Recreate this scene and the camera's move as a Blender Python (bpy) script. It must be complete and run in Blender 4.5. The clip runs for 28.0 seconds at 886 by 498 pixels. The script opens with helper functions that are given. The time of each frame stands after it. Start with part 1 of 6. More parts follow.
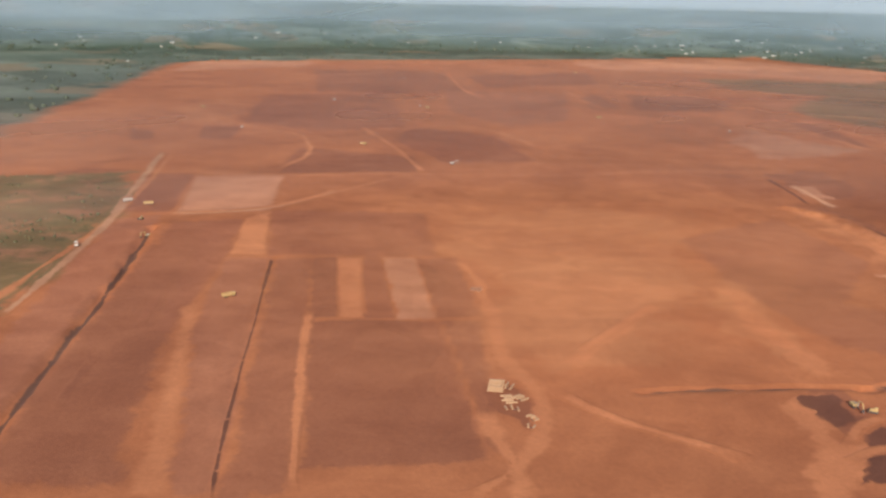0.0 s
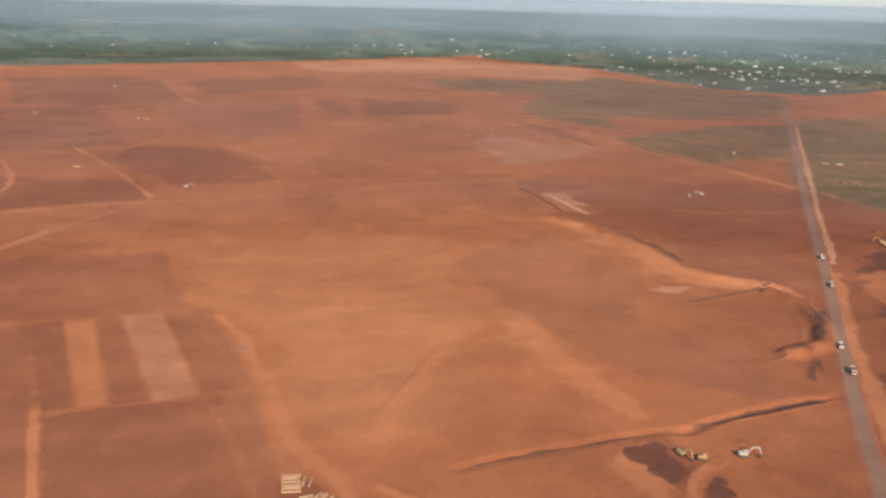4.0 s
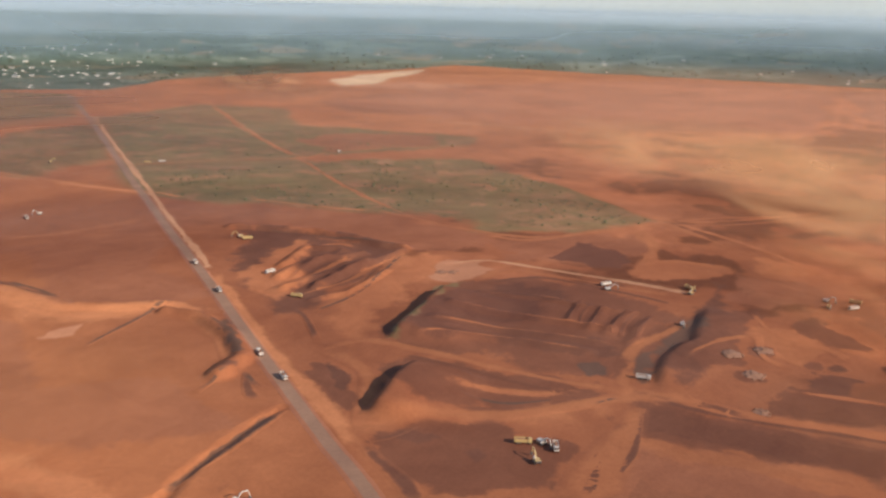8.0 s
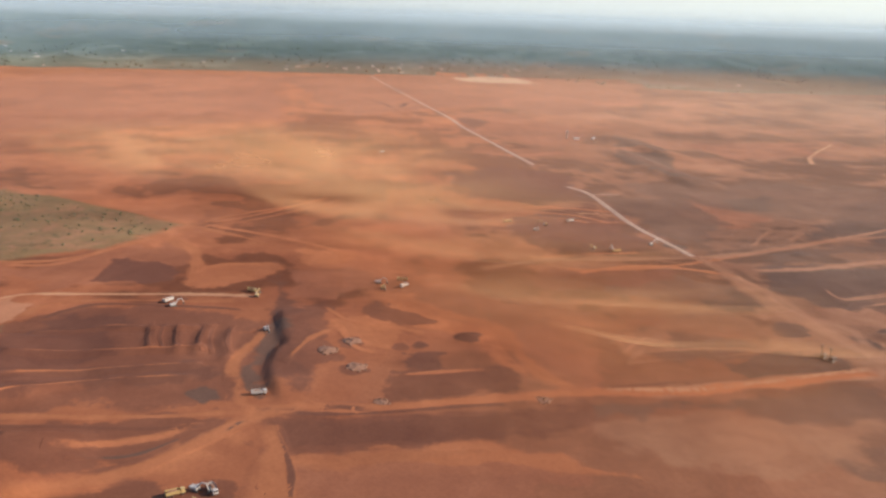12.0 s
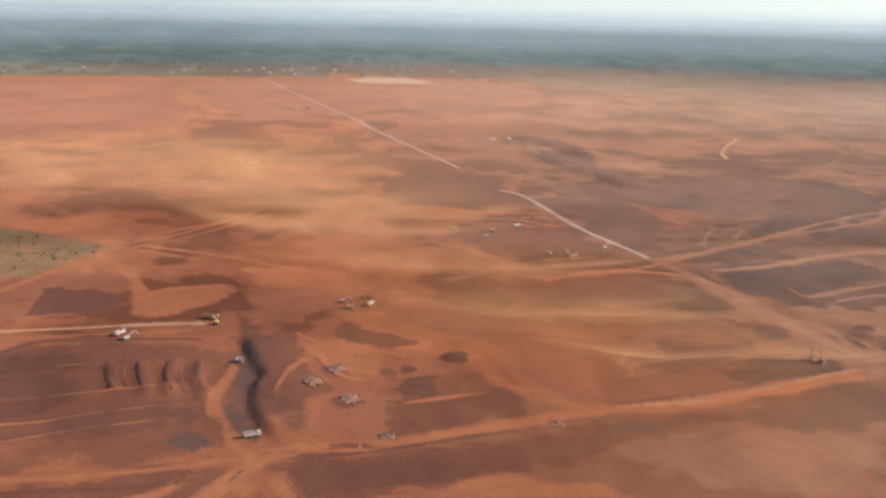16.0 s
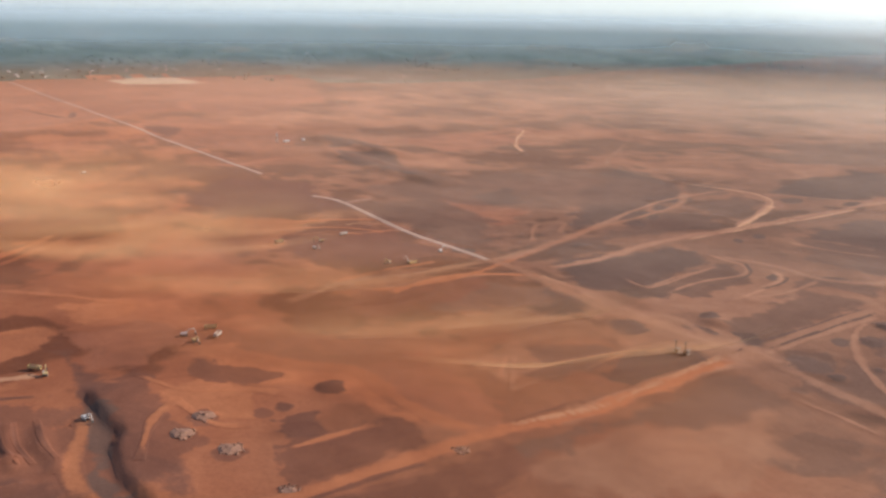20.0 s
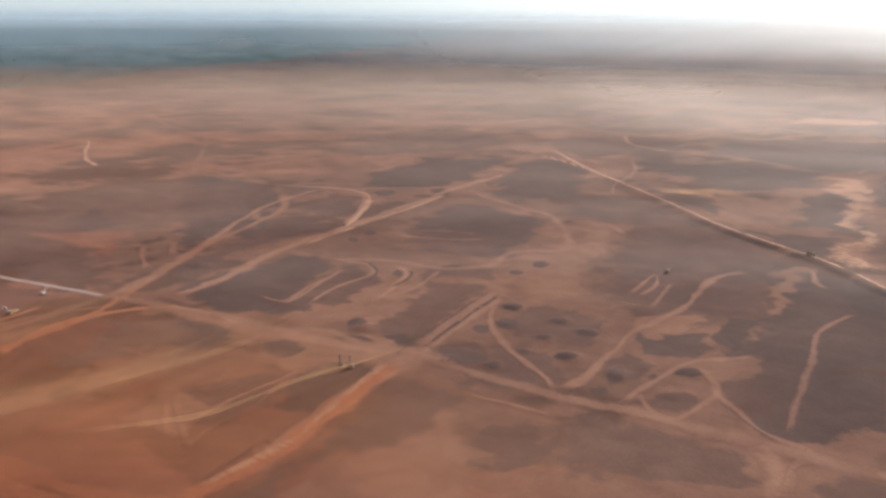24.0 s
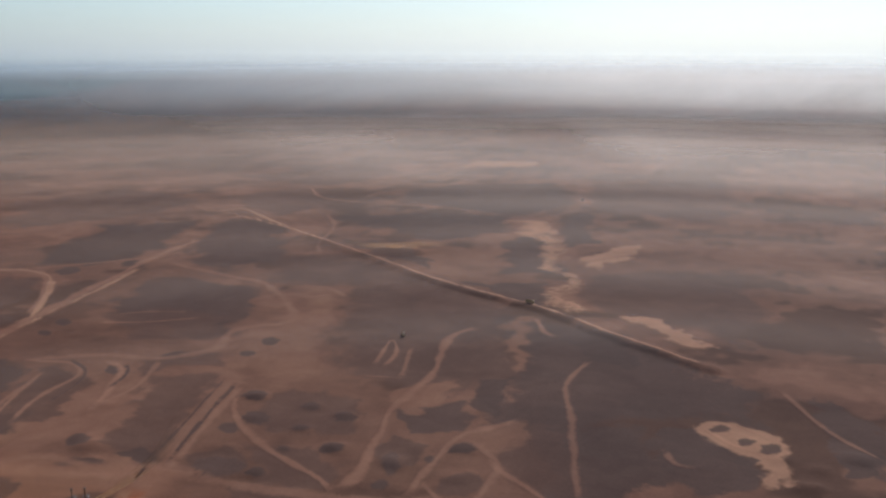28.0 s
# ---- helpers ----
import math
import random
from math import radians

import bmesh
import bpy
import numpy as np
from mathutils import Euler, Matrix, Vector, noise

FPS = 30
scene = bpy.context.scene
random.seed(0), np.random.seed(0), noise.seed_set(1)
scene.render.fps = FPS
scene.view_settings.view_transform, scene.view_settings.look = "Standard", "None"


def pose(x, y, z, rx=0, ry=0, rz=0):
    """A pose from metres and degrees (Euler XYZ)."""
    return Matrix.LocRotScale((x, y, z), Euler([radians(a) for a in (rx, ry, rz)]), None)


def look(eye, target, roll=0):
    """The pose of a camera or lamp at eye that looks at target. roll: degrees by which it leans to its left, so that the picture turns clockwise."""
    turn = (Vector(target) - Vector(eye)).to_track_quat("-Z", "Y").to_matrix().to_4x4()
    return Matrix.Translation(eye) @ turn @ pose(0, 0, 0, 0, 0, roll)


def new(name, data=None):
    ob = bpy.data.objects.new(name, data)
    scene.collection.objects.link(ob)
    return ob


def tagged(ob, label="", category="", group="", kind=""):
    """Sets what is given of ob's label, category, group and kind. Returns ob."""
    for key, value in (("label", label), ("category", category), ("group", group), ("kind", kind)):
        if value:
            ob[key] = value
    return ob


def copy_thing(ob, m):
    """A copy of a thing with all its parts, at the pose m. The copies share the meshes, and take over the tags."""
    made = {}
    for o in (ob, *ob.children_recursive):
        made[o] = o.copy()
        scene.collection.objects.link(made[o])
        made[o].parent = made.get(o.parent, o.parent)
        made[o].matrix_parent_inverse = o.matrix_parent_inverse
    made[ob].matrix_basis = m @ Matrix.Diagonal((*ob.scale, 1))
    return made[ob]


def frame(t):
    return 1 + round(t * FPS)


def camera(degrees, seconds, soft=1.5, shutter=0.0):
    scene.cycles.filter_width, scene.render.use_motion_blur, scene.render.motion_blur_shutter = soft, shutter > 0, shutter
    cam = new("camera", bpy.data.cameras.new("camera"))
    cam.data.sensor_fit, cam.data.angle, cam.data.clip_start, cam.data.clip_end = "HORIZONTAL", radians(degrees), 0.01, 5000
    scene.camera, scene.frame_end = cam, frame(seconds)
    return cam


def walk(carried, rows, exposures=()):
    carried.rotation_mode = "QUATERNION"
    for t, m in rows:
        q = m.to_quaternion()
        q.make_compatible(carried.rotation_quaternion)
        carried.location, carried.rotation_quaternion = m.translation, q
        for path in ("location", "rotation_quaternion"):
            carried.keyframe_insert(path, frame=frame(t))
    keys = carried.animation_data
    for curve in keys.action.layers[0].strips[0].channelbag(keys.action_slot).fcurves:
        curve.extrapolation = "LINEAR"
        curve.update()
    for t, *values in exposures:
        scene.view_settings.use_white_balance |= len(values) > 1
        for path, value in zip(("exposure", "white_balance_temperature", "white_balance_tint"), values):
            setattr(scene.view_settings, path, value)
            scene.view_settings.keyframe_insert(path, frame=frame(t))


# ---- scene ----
cam = camera(50.37, 28.0, soft=2.6)
# seconds, place, heading clockwise from +y, pitch, roll
PATH = [
    (0, -0.01, -0.49, 190.18, 0.12, -15.20, 1.24),
    (0.5, -3.84, 8.69, 190.84, 0.95, -15.20, 1.48),
    (1, -7.17, 18.54, 191.56, 4.55, -15.15, 1.46),
    (1.5, -10.00, 29.02, 192.33, 6.81, -15.12, 1.44),
    (2, -12.32, 40.00, 193.14, 8.16, -15.09, 1.44),
    (2.5, -14.15, 51.28, 193.97, 9.31, -15.02, 1.57),
    (4.5, -19.10, 95.24, 197.67, 20.70, -14.95, 1.51),
    (5, -20.68, 105.17, 198.72, 23.99, -14.91, 1.47),
    (5.5, -22.74, 114.53, 199.81, 27.72, -14.86, 1.60),
    (6, -25.31, 123.44, 200.91, 34.13, -14.77, 1.75),
    (6.5, -28.26, 132.13, 202.05, 41.57, -14.63, 1.79),
    (7, -31.34, 141.01, 203.27, 48.05, -14.51, 1.90),
    (7.5, -34.25, 150.48, 204.60, 53.78, -14.45, 1.77),
    (8, -36.77, 160.79, 206.02, 59.93, -14.48, 1.53),
    (8.5, -38.77, 171.90, 207.44, 65.36, -14.52, 1.65),
    (9, -40.25, 183.49, 208.76, 70.35, -14.55, 1.81),
    (9.5, -41.22, 195.12, 209.95, 75.04, -14.53, 1.85),
    (10, -41.64, 206.44, 210.97, 79.35, -14.50, 1.99),
    (10.5, -41.38, 217.29, 211.82, 83.63, -14.47, 1.94),
    (11, -40.23, 227.60, 212.47, 88.22, -14.42, 1.81),
    (11.5, -38.03, 237.35, 212.88, 92.03, -14.37, 1.90),
    (12, -34.77, 246.53, 213.09, 93.82, -14.28, 1.96),
    (12.5, -30.56, 255.16, 213.15, 95.04, -14.23, 1.91),
    (14.5, -8.53, 285.73, 213.05, 98.09, -14.12, 1.66),
    (15, -2.67, 292.86, 213.12, 98.98, -14.12, 1.61),
    (15.5, 3.14, 299.96, 213.28, 100.01, -14.12, 1.55),
    (16, 8.94, 307.03, 213.51, 101.21, -14.13, 1.50),
    (16.5, 14.82, 314.01, 213.80, 102.89, -14.11, 1.44),
    (17, 20.94, 320.80, 214.12, 105.28, -14.07, 1.27),
    (17.5, 27.44, 327.30, 214.45, 107.58, -14.07, 1.13),
    (18, 34.40, 333.49, 214.81, 109.85, -14.11, 1.06),
    (18.5, 41.81, 339.36, 215.23, 111.33, -14.13, 1.01),
    (19, 49.51, 344.94, 215.79, 112.85, -14.16, 1.03),
    (19.5, 57.25, 350.23, 216.53, 114.32, -14.18, 1.02),
    (20, 64.84, 355.24, 217.47, 115.79, -14.20, 1.04),
    (20.5, 72.19, 359.88, 218.57, 118.29, -14.23, 0.94),
    (21, 79.39, 364.07, 219.74, 121.96, -14.27, 0.76),
    (21.5, 86.67, 367.74, 220.92, 125.55, -14.30, 0.66),
    (22, 94.24, 370.85, 222.03, 129.21, -14.29, 0.53),
    (22.5, 102.25, 373.38, 223.03, 132.88, -14.27, 0.52),
    (24.5, 137.67, 377.10, 227.46, 146.21, -14.29, 0.30),
    (25, 146.85, 376.18, 229.13, 149.49, -14.36, 0.25),
    (25.5, 156.11, 374.44, 231.01, 152.14, -14.43, 0.25),
    (26, 165.51, 371.92, 232.95, 154.24, -14.51, 0.32),
    (26.5, 175.06, 368.69, 234.76, 156.57, -13.90, 0.33),
    (27, 184.69, 364.80, 236.28, 158.97, -13.14, 0.30),
    (27.5, 194.35, 360.31, 237.38, 161.34, -12.36, 0.22),
    (28, 203.98, 355.24, 238.00, 163.72, -11.53, 0.26),
]
EXPOSURES = [(0.0, 0.48, 6500, 10), (5.5, 0.42, 6550, 10), (9.0, 0.54, 6550, 10), (12.0, 0.62, 6480, 10), (20.0, 0.58, 6230, 10), (25.0, 0.24, 5830, 10), (26.0, 0.13, 5690, 10), (28.0, -0.42, 5580, 10)]
SUN_ELEVATION, SUN_AZIMUTH = radians(27), radians(183)


def heading_pose(x, y, z, heading, pitch, roll):
    h, p = radians(heading), radians(pitch)
    way = Vector((math.sin(h) * math.cos(p), math.cos(h) * math.cos(p), math.sin(p)))
    return look((x, y, z), Vector((x, y, z)) + 10 * way, roll)


walk(cam, [(t, heading_pose(*row)) for t, *row in PATH], EXPOSURES)

# ---- sky and sun ----
world = bpy.data.worlds.new("sky")
scene.world = world
world.use_nodes = True
wn, wl = world.node_tree.nodes, world.node_tree.links
sky = wn.new("ShaderNodeTexSky")
sky.sky_type, sky.sun_disc = "NISHITA", False
sky.sun_elevation, sky.sun_rotation = SUN_ELEVATION, SUN_AZIMUTH
sky.altitude, sky.air_density, sky.dust_density, sky.ozone_density = 200, 1.0, 0.2, 1.5
wl.new(sky.outputs["Color"], wn["Background"].inputs["Color"])
wn["Background"].inputs["Strength"].default_value = 0.12
sun = bpy.data.lights.new("sun", "SUN")
sun.energy, sun.angle, sun.color = 3.8, radians(0.6), (1.0, 0.9, 0.76)
sun_ob = new("sun", sun)
sun_way = Vector((math.sin(SUN_AZIMUTH) * math.cos(SUN_ELEVATION), math.cos(SUN_AZIMUTH) * math.cos(SUN_ELEVATION), math.sin(SUN_ELEVATION)))
sun_ob.matrix_world = look(1500 * sun_way, (0, 0, 0))


# ---- materials ----
def shader(name):
    m = bpy.data.materials.new(name)
    m.use_nodes = True
    return m, m.node_tree.nodes, m.node_tree.links


def mixed(nodes, links, kind, factor, a, b):
    n = nodes.new("ShaderNodeMix")
    n.data_type, n.blend_type = "RGBA", kind
    for socket, value in ((n.inputs[0], factor), (n.inputs[6], a), (n.inputs[7], b)):
        if isinstance(value, bpy.types.NodeSocket):
            links.new(value, socket)
        elif isinstance(value, tuple):
            socket.default_value = (*value, 1)
        else:
            socket.default_value = value
    return n.outputs[2]


def calc(nodes, links, how, a, b=0.0, c=0.0, clamp=False):
    n = nodes.new("ShaderNodeMath")
    n.operation, n.use_clamp = how, clamp
    for socket, value in zip(n.inputs, (a, b, c)):
        if isinstance(value, bpy.types.NodeSocket):
            links.new(value, socket)
        else:
            socket.default_value = value
    return n.outputs[0]


def ramp(nodes, links, value, low, high, to_low=0.0, to_high=1.0):
    n = nodes.new("ShaderNodeMapRange")
    n.interpolation_type = "SMOOTHSTEP"
    links.new(value, n.inputs[0])
    for k, v in zip(range(1, 5), (low, high, to_low, to_high)):
        n.inputs[k].default_value = v
    return n.outputs[0]


def grain(nodes, links, where, scale, detail=4.0, rough=0.55, warp=0.0):
    n = nodes.new("ShaderNodeTexNoise")
    links.new(where, n.inputs["Vector"])
    n.inputs["Scale"].default_value, n.inputs["Detail"].default_value = scale, detail
    n.inputs["Roughness"].default_value, n.inputs["Distortion"].default_value = rough, warp
    return n.outputs["Fac"]


def worn_soil(nodes, links, where, colour):
    """Earth of one colour with broad drifts, patches of some ten metres, drag marks and clods."""
    broad = ramp(nodes, links, grain(nodes, links, where, 0.0045, 6, 0.62, 0.8), 0.3, 0.7)
    middle = ramp(nodes, links, grain(nodes, links, where, 0.03, 7, 0.66, 0.6), 0.28, 0.74)
    fine = ramp(nodes, links, grain(nodes, links, where, 0.4, 5, 0.65), 0.25, 0.75)
    drag = []
    for angle, seed in ((1.45, 0.0), (0.25, 300.0)):
        turn = nodes.new("ShaderNodeMapping")
        turn.inputs["Location"].default_value = (seed, seed, 0)
        turn.inputs["Rotation"].default_value = (0, 0, angle)
        turn.inputs["Scale"].default_value = (0.005, 0.045, 0.02)
        links.new(where, turn.inputs["Vector"])
        drag.append(ramp(nodes, links, grain(nodes, links, turn.outputs[0], 1.0, 4, 0.6, 0.5), 0.32, 0.68))
    streak = calc(nodes, links, "ADD", calc(nodes, links, "MULTIPLY", drag[0], broad), calc(nodes, links, "MULTIPLY", drag[1], calc(nodes, links, "SUBTRACT", 1.0, broad)))
    c = mixed(nodes, links, "MULTIPLY", 1.0, colour, mixed(nodes, links, "MIX", broad, (0.82, 0.81, 0.83), (1.14, 1.19, 1.2)))
    c = mixed(nodes, links, "MULTIPLY", 1.0, c, mixed(nodes, links, "MIX", middle, (0.88, 0.86, 0.86), (1.09, 1.11, 1.115)))
    c = mixed(nodes, links, "MULTIPLY", 1.0, c, mixed(nodes, links, "MIX", streak, (0.96, 0.95, 0.95), (1.04, 1.045, 1.045)))
    return mixed(nodes, links, "MULTIPLY", 1.0, c, mixed(nodes, links, "MIX", fine, (0.93, 0.925, 0.925), (1.07, 1.07, 1.07)))


def colour_of(nodes, key):
    at = nodes.new("ShaderNodeAttribute")
    at.attribute_name = key
    return at.outputs["Color"]


def cover_of(nodes):
    at = nodes.new("ShaderNodeAttribute")
    at.attribute_name = "cover"
    return at.outputs["Fac"]


def relief_bump(nodes, links, where, bsdf, strength=0.5):
    b = nodes.new("ShaderNodeBump")
    b.inputs["Strength"].default_value, b.inputs["Distance"].default_value = strength, 0.5
    links.new(grain(nodes, links, where, 0.35, 6, 0.7), b.inputs["Height"])
    links.new(b.outputs["Normal"], bsdf.inputs["Normal"])


def place_of(nodes):
    return nodes.new("ShaderNodeNewGeometry").outputs["Position"]


RED, MAROON, BROWN = (0.44, 0.146, 0.058), (0.32, 0.102, 0.044), (0.24, 0.102, 0.055)
TONES = {  # the colour of each kind of ground
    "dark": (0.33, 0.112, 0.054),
    "rust": (0.19, 0.068, 0.037),
    "mid": (0.32, 0.112, 0.055),
    "pink": (0.41, 0.145, 0.07),
    "light": (0.55, 0.195, 0.08),
    "ochre": (0.42, 0.14, 0.058),
    "soft": (0.53, 0.20, 0.084),
    "tan": (0.54, 0.255, 0.132),
    "sand": (0.66, 0.43, 0.26),
    "olive": (0.235, 0.135, 0.06),
    "grass": (0.19, 0.125, 0.054),
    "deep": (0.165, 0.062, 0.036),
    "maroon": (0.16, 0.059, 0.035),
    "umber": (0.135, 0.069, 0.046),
    "brown": (0.17, 0.08, 0.049),
    "clay": (0.33, 0.143, 0.075),
    "loam": (0.25, 0.108, 0.058),
    "path": (0.39, 0.172, 0.093),
    "fawn": (0.50, 0.205, 0.105),
}
FULLNESS = {"soft": 0.6, "loam": 0.6, "path": 0.75, "clay": 0.75, "brown": 0.8, "umber": 0.9, "mid": 0.8, "rust": 0.85, "dark": 0.85}
SOFT_EDGES = {"light": 0.94, "ochre": 0.94, "soft": 1.2, "tan": 0.72, "sand": 0.65, "olive": 0.86, "grass": 0.72, "clay": 1.1, "path": 1.1, "loam": 1.3, "umber": 0.75, "brown": 0.9, "deep": 0.86, "maroon": 0.86, "mid": 0.65}


def cover_material(tone):
    """Earth of one tone, which goes over into the earth beneath at its ragged edge."""
    m, n, l = shader("earth_" + tone)
    bsdf, where = n["Principled BSDF"], place_of(n)
    spread = n.new("ShaderNodeObjectInfo").outputs["Random"]
    own = mixed(n, l, "MULTIPLY", 1.0, TONES[tone], mixed(n, l, "MIX", spread, (0.88, 0.89, 0.9), (1.1, 1.09, 1.08)))
    if tone in ("grass", "olive"):
        own = mixed(n, l, "MIX", ramp(n, l, grain(n, l, where, 0.022, 7, 0.7, 0.5), 0.45, 0.66), own, (0.34, 0.155, 0.078))
        own = mixed(n, l, "MIX", ramp(n, l, grain(n, l, where, 0.06, 7, 0.7, 0.5), 0.52, 0.68), own, (0.115, 0.09, 0.04))
    ragged = calc(n, l, "ADD", cover_of(n), calc(n, l, "MULTIPLY", calc(n, l, "SUBTRACT", grain(n, l, where, 0.035, 9, 0.7, 0.8), 0.5), 2.4))
    ragged = calc(n, l, "ADD", ragged, calc(n, l, "MULTIPLY", calc(n, l, "SUBTRACT", grain(n, l, where, 0.13, 5, 0.6, 0.4), 0.5), 1.5))
    soft = SOFT_EDGES.get(tone, 0.6)
    mask = ramp(n, l, ragged, -0.4 * soft, 0.7 * soft, 0.0, FULLNESS.get(tone, 0.95))
    l.new(worn_soil(n, l, where, mixed(n, l, "MIX", mask, colour_of(n, "beneath"), own)), bsdf.inputs["Base Color"])
    bsdf.inputs["Roughness"].default_value = 0.95
    bsdf.inputs["Specular IOR Level"].default_value = 0.15
    relief_bump(n, l, where, bsdf)
    return m


MATERIALS = {tone: cover_material(tone) for tone in TONES}


def plain(name, colour, rough=0.6, metal=0.0, wear=0.25, scale=1.5):
    """Paint, metal or stone with blotches and dust."""
    m, n, l = shader(name)
    bsdf = n["Principled BSDF"]
    where = n.new("ShaderNodeTexCoord").outputs["Object"]
    worn = ramp(n, l, grain(n, l, where, scale, 6, 0.65), 0.35, 0.7)
    dusty = tuple(v * (1 - wear) + d * wear for v, d in zip(colour, (0.4, 0.2, 0.11)))
    l.new(mixed(n, l, "MIX", worn, colour, dusty), bsdf.inputs["Base Color"])
    bsdf.inputs["Roughness"].default_value, bsdf.inputs["Metallic"].default_value = rough, metal
    return m


def ground_material():
    m, n, l = shader("laterite_ground")
    bsdf, where = n["Principled BSDF"], place_of(n)
    red = worn_soil(n, l, where, colour_of(n, "beneath"))
    # farmland and woods outside the site: fields of many greens
    v = n.new("ShaderNodeTexVoronoi")
    v.inputs["Scale"].default_value = 0.006
    l.new(where, v.inputs["Vector"])
    pick = n.new("ShaderNodeSeparateColor")
    l.new(v.outputs["Color"], pick.inputs[0])
    farm = mixed(n, l, "MIX", pick.outputs[0], (0.075, 0.105, 0.075), (0.16, 0.19, 0.14))
    farm = mixed(n, l, "MIX", ramp(n, l, pick.outputs[1], 0.72, 0.9), farm, (0.19, 0.155, 0.095))
    woods = ramp(n, l, grain(n, l, where, 0.004, 6, 0.65, 0.8), 0.42, 0.6)
    farm = mixed(n, l, "MIX", woods, farm, (0.06, 0.088, 0.06))
    at = n.new("ShaderNodeAttribute")
    at.attribute_name = "outside"
    edge = ramp(n, l, calc(n, l, "ADD", at.outputs["Fac"], calc(n, l, "MULTIPLY", calc(n, l, "SUBTRACT", grain(n, l, where, 0.006, 6, 0.6), 0.5), 0.8)), -0.2, 0.2)
    l.new(mixed(n, l, "MIX", edge, red, farm), bsdf.inputs["Base Color"])
    bsdf.inputs["Roughness"].default_value, bsdf.inputs["Specular IOR Level"].default_value = 0.95, 0.15
    relief_bump(n, l, where, bsdf)
    return m


def road_material(name, colour):
    m, n, l = shader(name)
    bsdf, where = n["Principled BSDF"], place_of(n)
    dusty = mixed(n, l, "MIX", calc(n, l, "MULTIPLY", ramp(n, l, grain(n, l, where, 0.05, 6, 0.65), 0.35, 0.75), 0.5), colour, (0.36, 0.17, 0.10))
    mask = ramp(n, l, calc(n, l, "ADD", cover_of(n), calc(n, l, "MULTIPLY", calc(n, l, "SUBTRACT", grain(n, l, where, 0.25, 5), 0.5), 0.9)), -0.25, 0.3)
    l.new(worn_soil(n, l, where, mixed(n, l, "MIX", mask, colour_of(n, "beneath"), dusty)), bsdf.inputs["Base Color"])
    bsdf.inputs["Roughness"].default_value = 0.85
    return m


MATERIALS["asphalt"] = road_material("worn_asphalt", (0.30, 0.148, 0.083))
MATERIALS["concrete"] = road_material("pale_concrete", (0.42, 0.26, 0.18))
WHITE = plain("white_paint", (0.54, 0.48, 0.42), 0.5, 0.0, 0.35)
YELLOW = plain("yellow_paint", (0.50, 0.34, 0.13), 0.5, 0.0, 0.4)
RUBBER = plain("black_rubber", (0.03, 0.028, 0.027), 0.85)
STEEL = plain("dark_steel", (0.10, 0.09, 0.085), 0.6, 0.5)
GLASS = plain("dark_glass", (0.03, 0.035, 0.04), 0.12, 0.0, 0.1)
ROOF_WHITE = plain("pale_metal_roof", (0.46, 0.45, 0.43), 0.45, 0.0, 0.15, 0.3)
ROOF_RED = plain("clay_tile_roof", (0.42, 0.17, 0.10), 0.8, 0.0, 0.3, 0.3)
WALL = plain("plaster", (0.66, 0.60, 0.50), 0.9, 0.0, 0.25, 0.4)
STONE = plain("broken_rock", (0.25, 0.115, 0.068), 0.95, 0.0, 0.5, 0.8)
CONCRETE = plain("precast_concrete", (0.44, 0.27, 0.15), 0.9, 0.0, 0.25, 0.6)
LEAVES = plain("dark_leaves", (0.055, 0.085, 0.05), 0.9, 0.0, 0.1, 0.02)
SCRUB = plain("dry_leaves", (0.085, 0.09, 0.038), 0.95, 0.0, 0.15, 0.05)

# ---- the lie of the land ----
CENTRE, INNER, RIM, RIM_HEIGHT = np.array((150.0, 250.0)), 3000.0, 4500.0, 205.0
RELIEF = []


def relief(kind, width, size, points):
    RELIEF.append((kind, float(width), float(size), np.array(points, float)))


def lattice_noise(x, y, cell, seed):
    """Smooth noise from -1 to 1 over the plan."""
    gx, gy = x / cell, y / cell
    ix, iy = np.floor(gx), np.floor(gy)
    fx, fy = gx - ix, gy - iy
    fx, fy = fx * fx * (3 - 2 * fx), fy * fy * (3 - 2 * fy)

    def corner(a, b):
        v = np.sin(a * 127.1 + b * 311.7 + seed * 74.7) * 43758.5453
        return 2 * (v - np.floor(v)) - 1

    low = corner(ix, iy) * (1 - fx) + corner(ix + 1, iy) * fx
    high = corner(ix, iy + 1) * (1 - fx) + corner(ix + 1, iy + 1) * fx
    return low * (1 - fy) + high * fy


def to_line(x, y, points, closed=False):
    """The distance of places from a line of points; for a closed line, positive inside."""
    best = np.full(x.shape, 1e9)
    inside = np.zeros(x.shape, bool)
    pairs = list(zip(points, np.roll(points, -1, 0))) if closed else list(zip(points[:-1], points[1:]))
    for (ax, ay), (bx, by) in pairs:
        dx, dy = bx - ax, by - ay
        s = np.clip(((x - ax) * dx + (y - ay) * dy) / (dx * dx + dy * dy + 1e-9), 0, 1)
        best = np.minimum(best, np.hypot(x - ax - s * dx, y - ay - s * dy))
        if closed:
            crosses = ((ay > y) != (by > y)) & (x < (bx - ax) * (y - ay) / (by - ay + 1e-12) + ax)
            inside ^= crosses
    return np.where(inside, best, -best) if closed else best


def step(v):
    v = np.clip(v, 0, 1)
    return v * v * (3 - 2 * v)


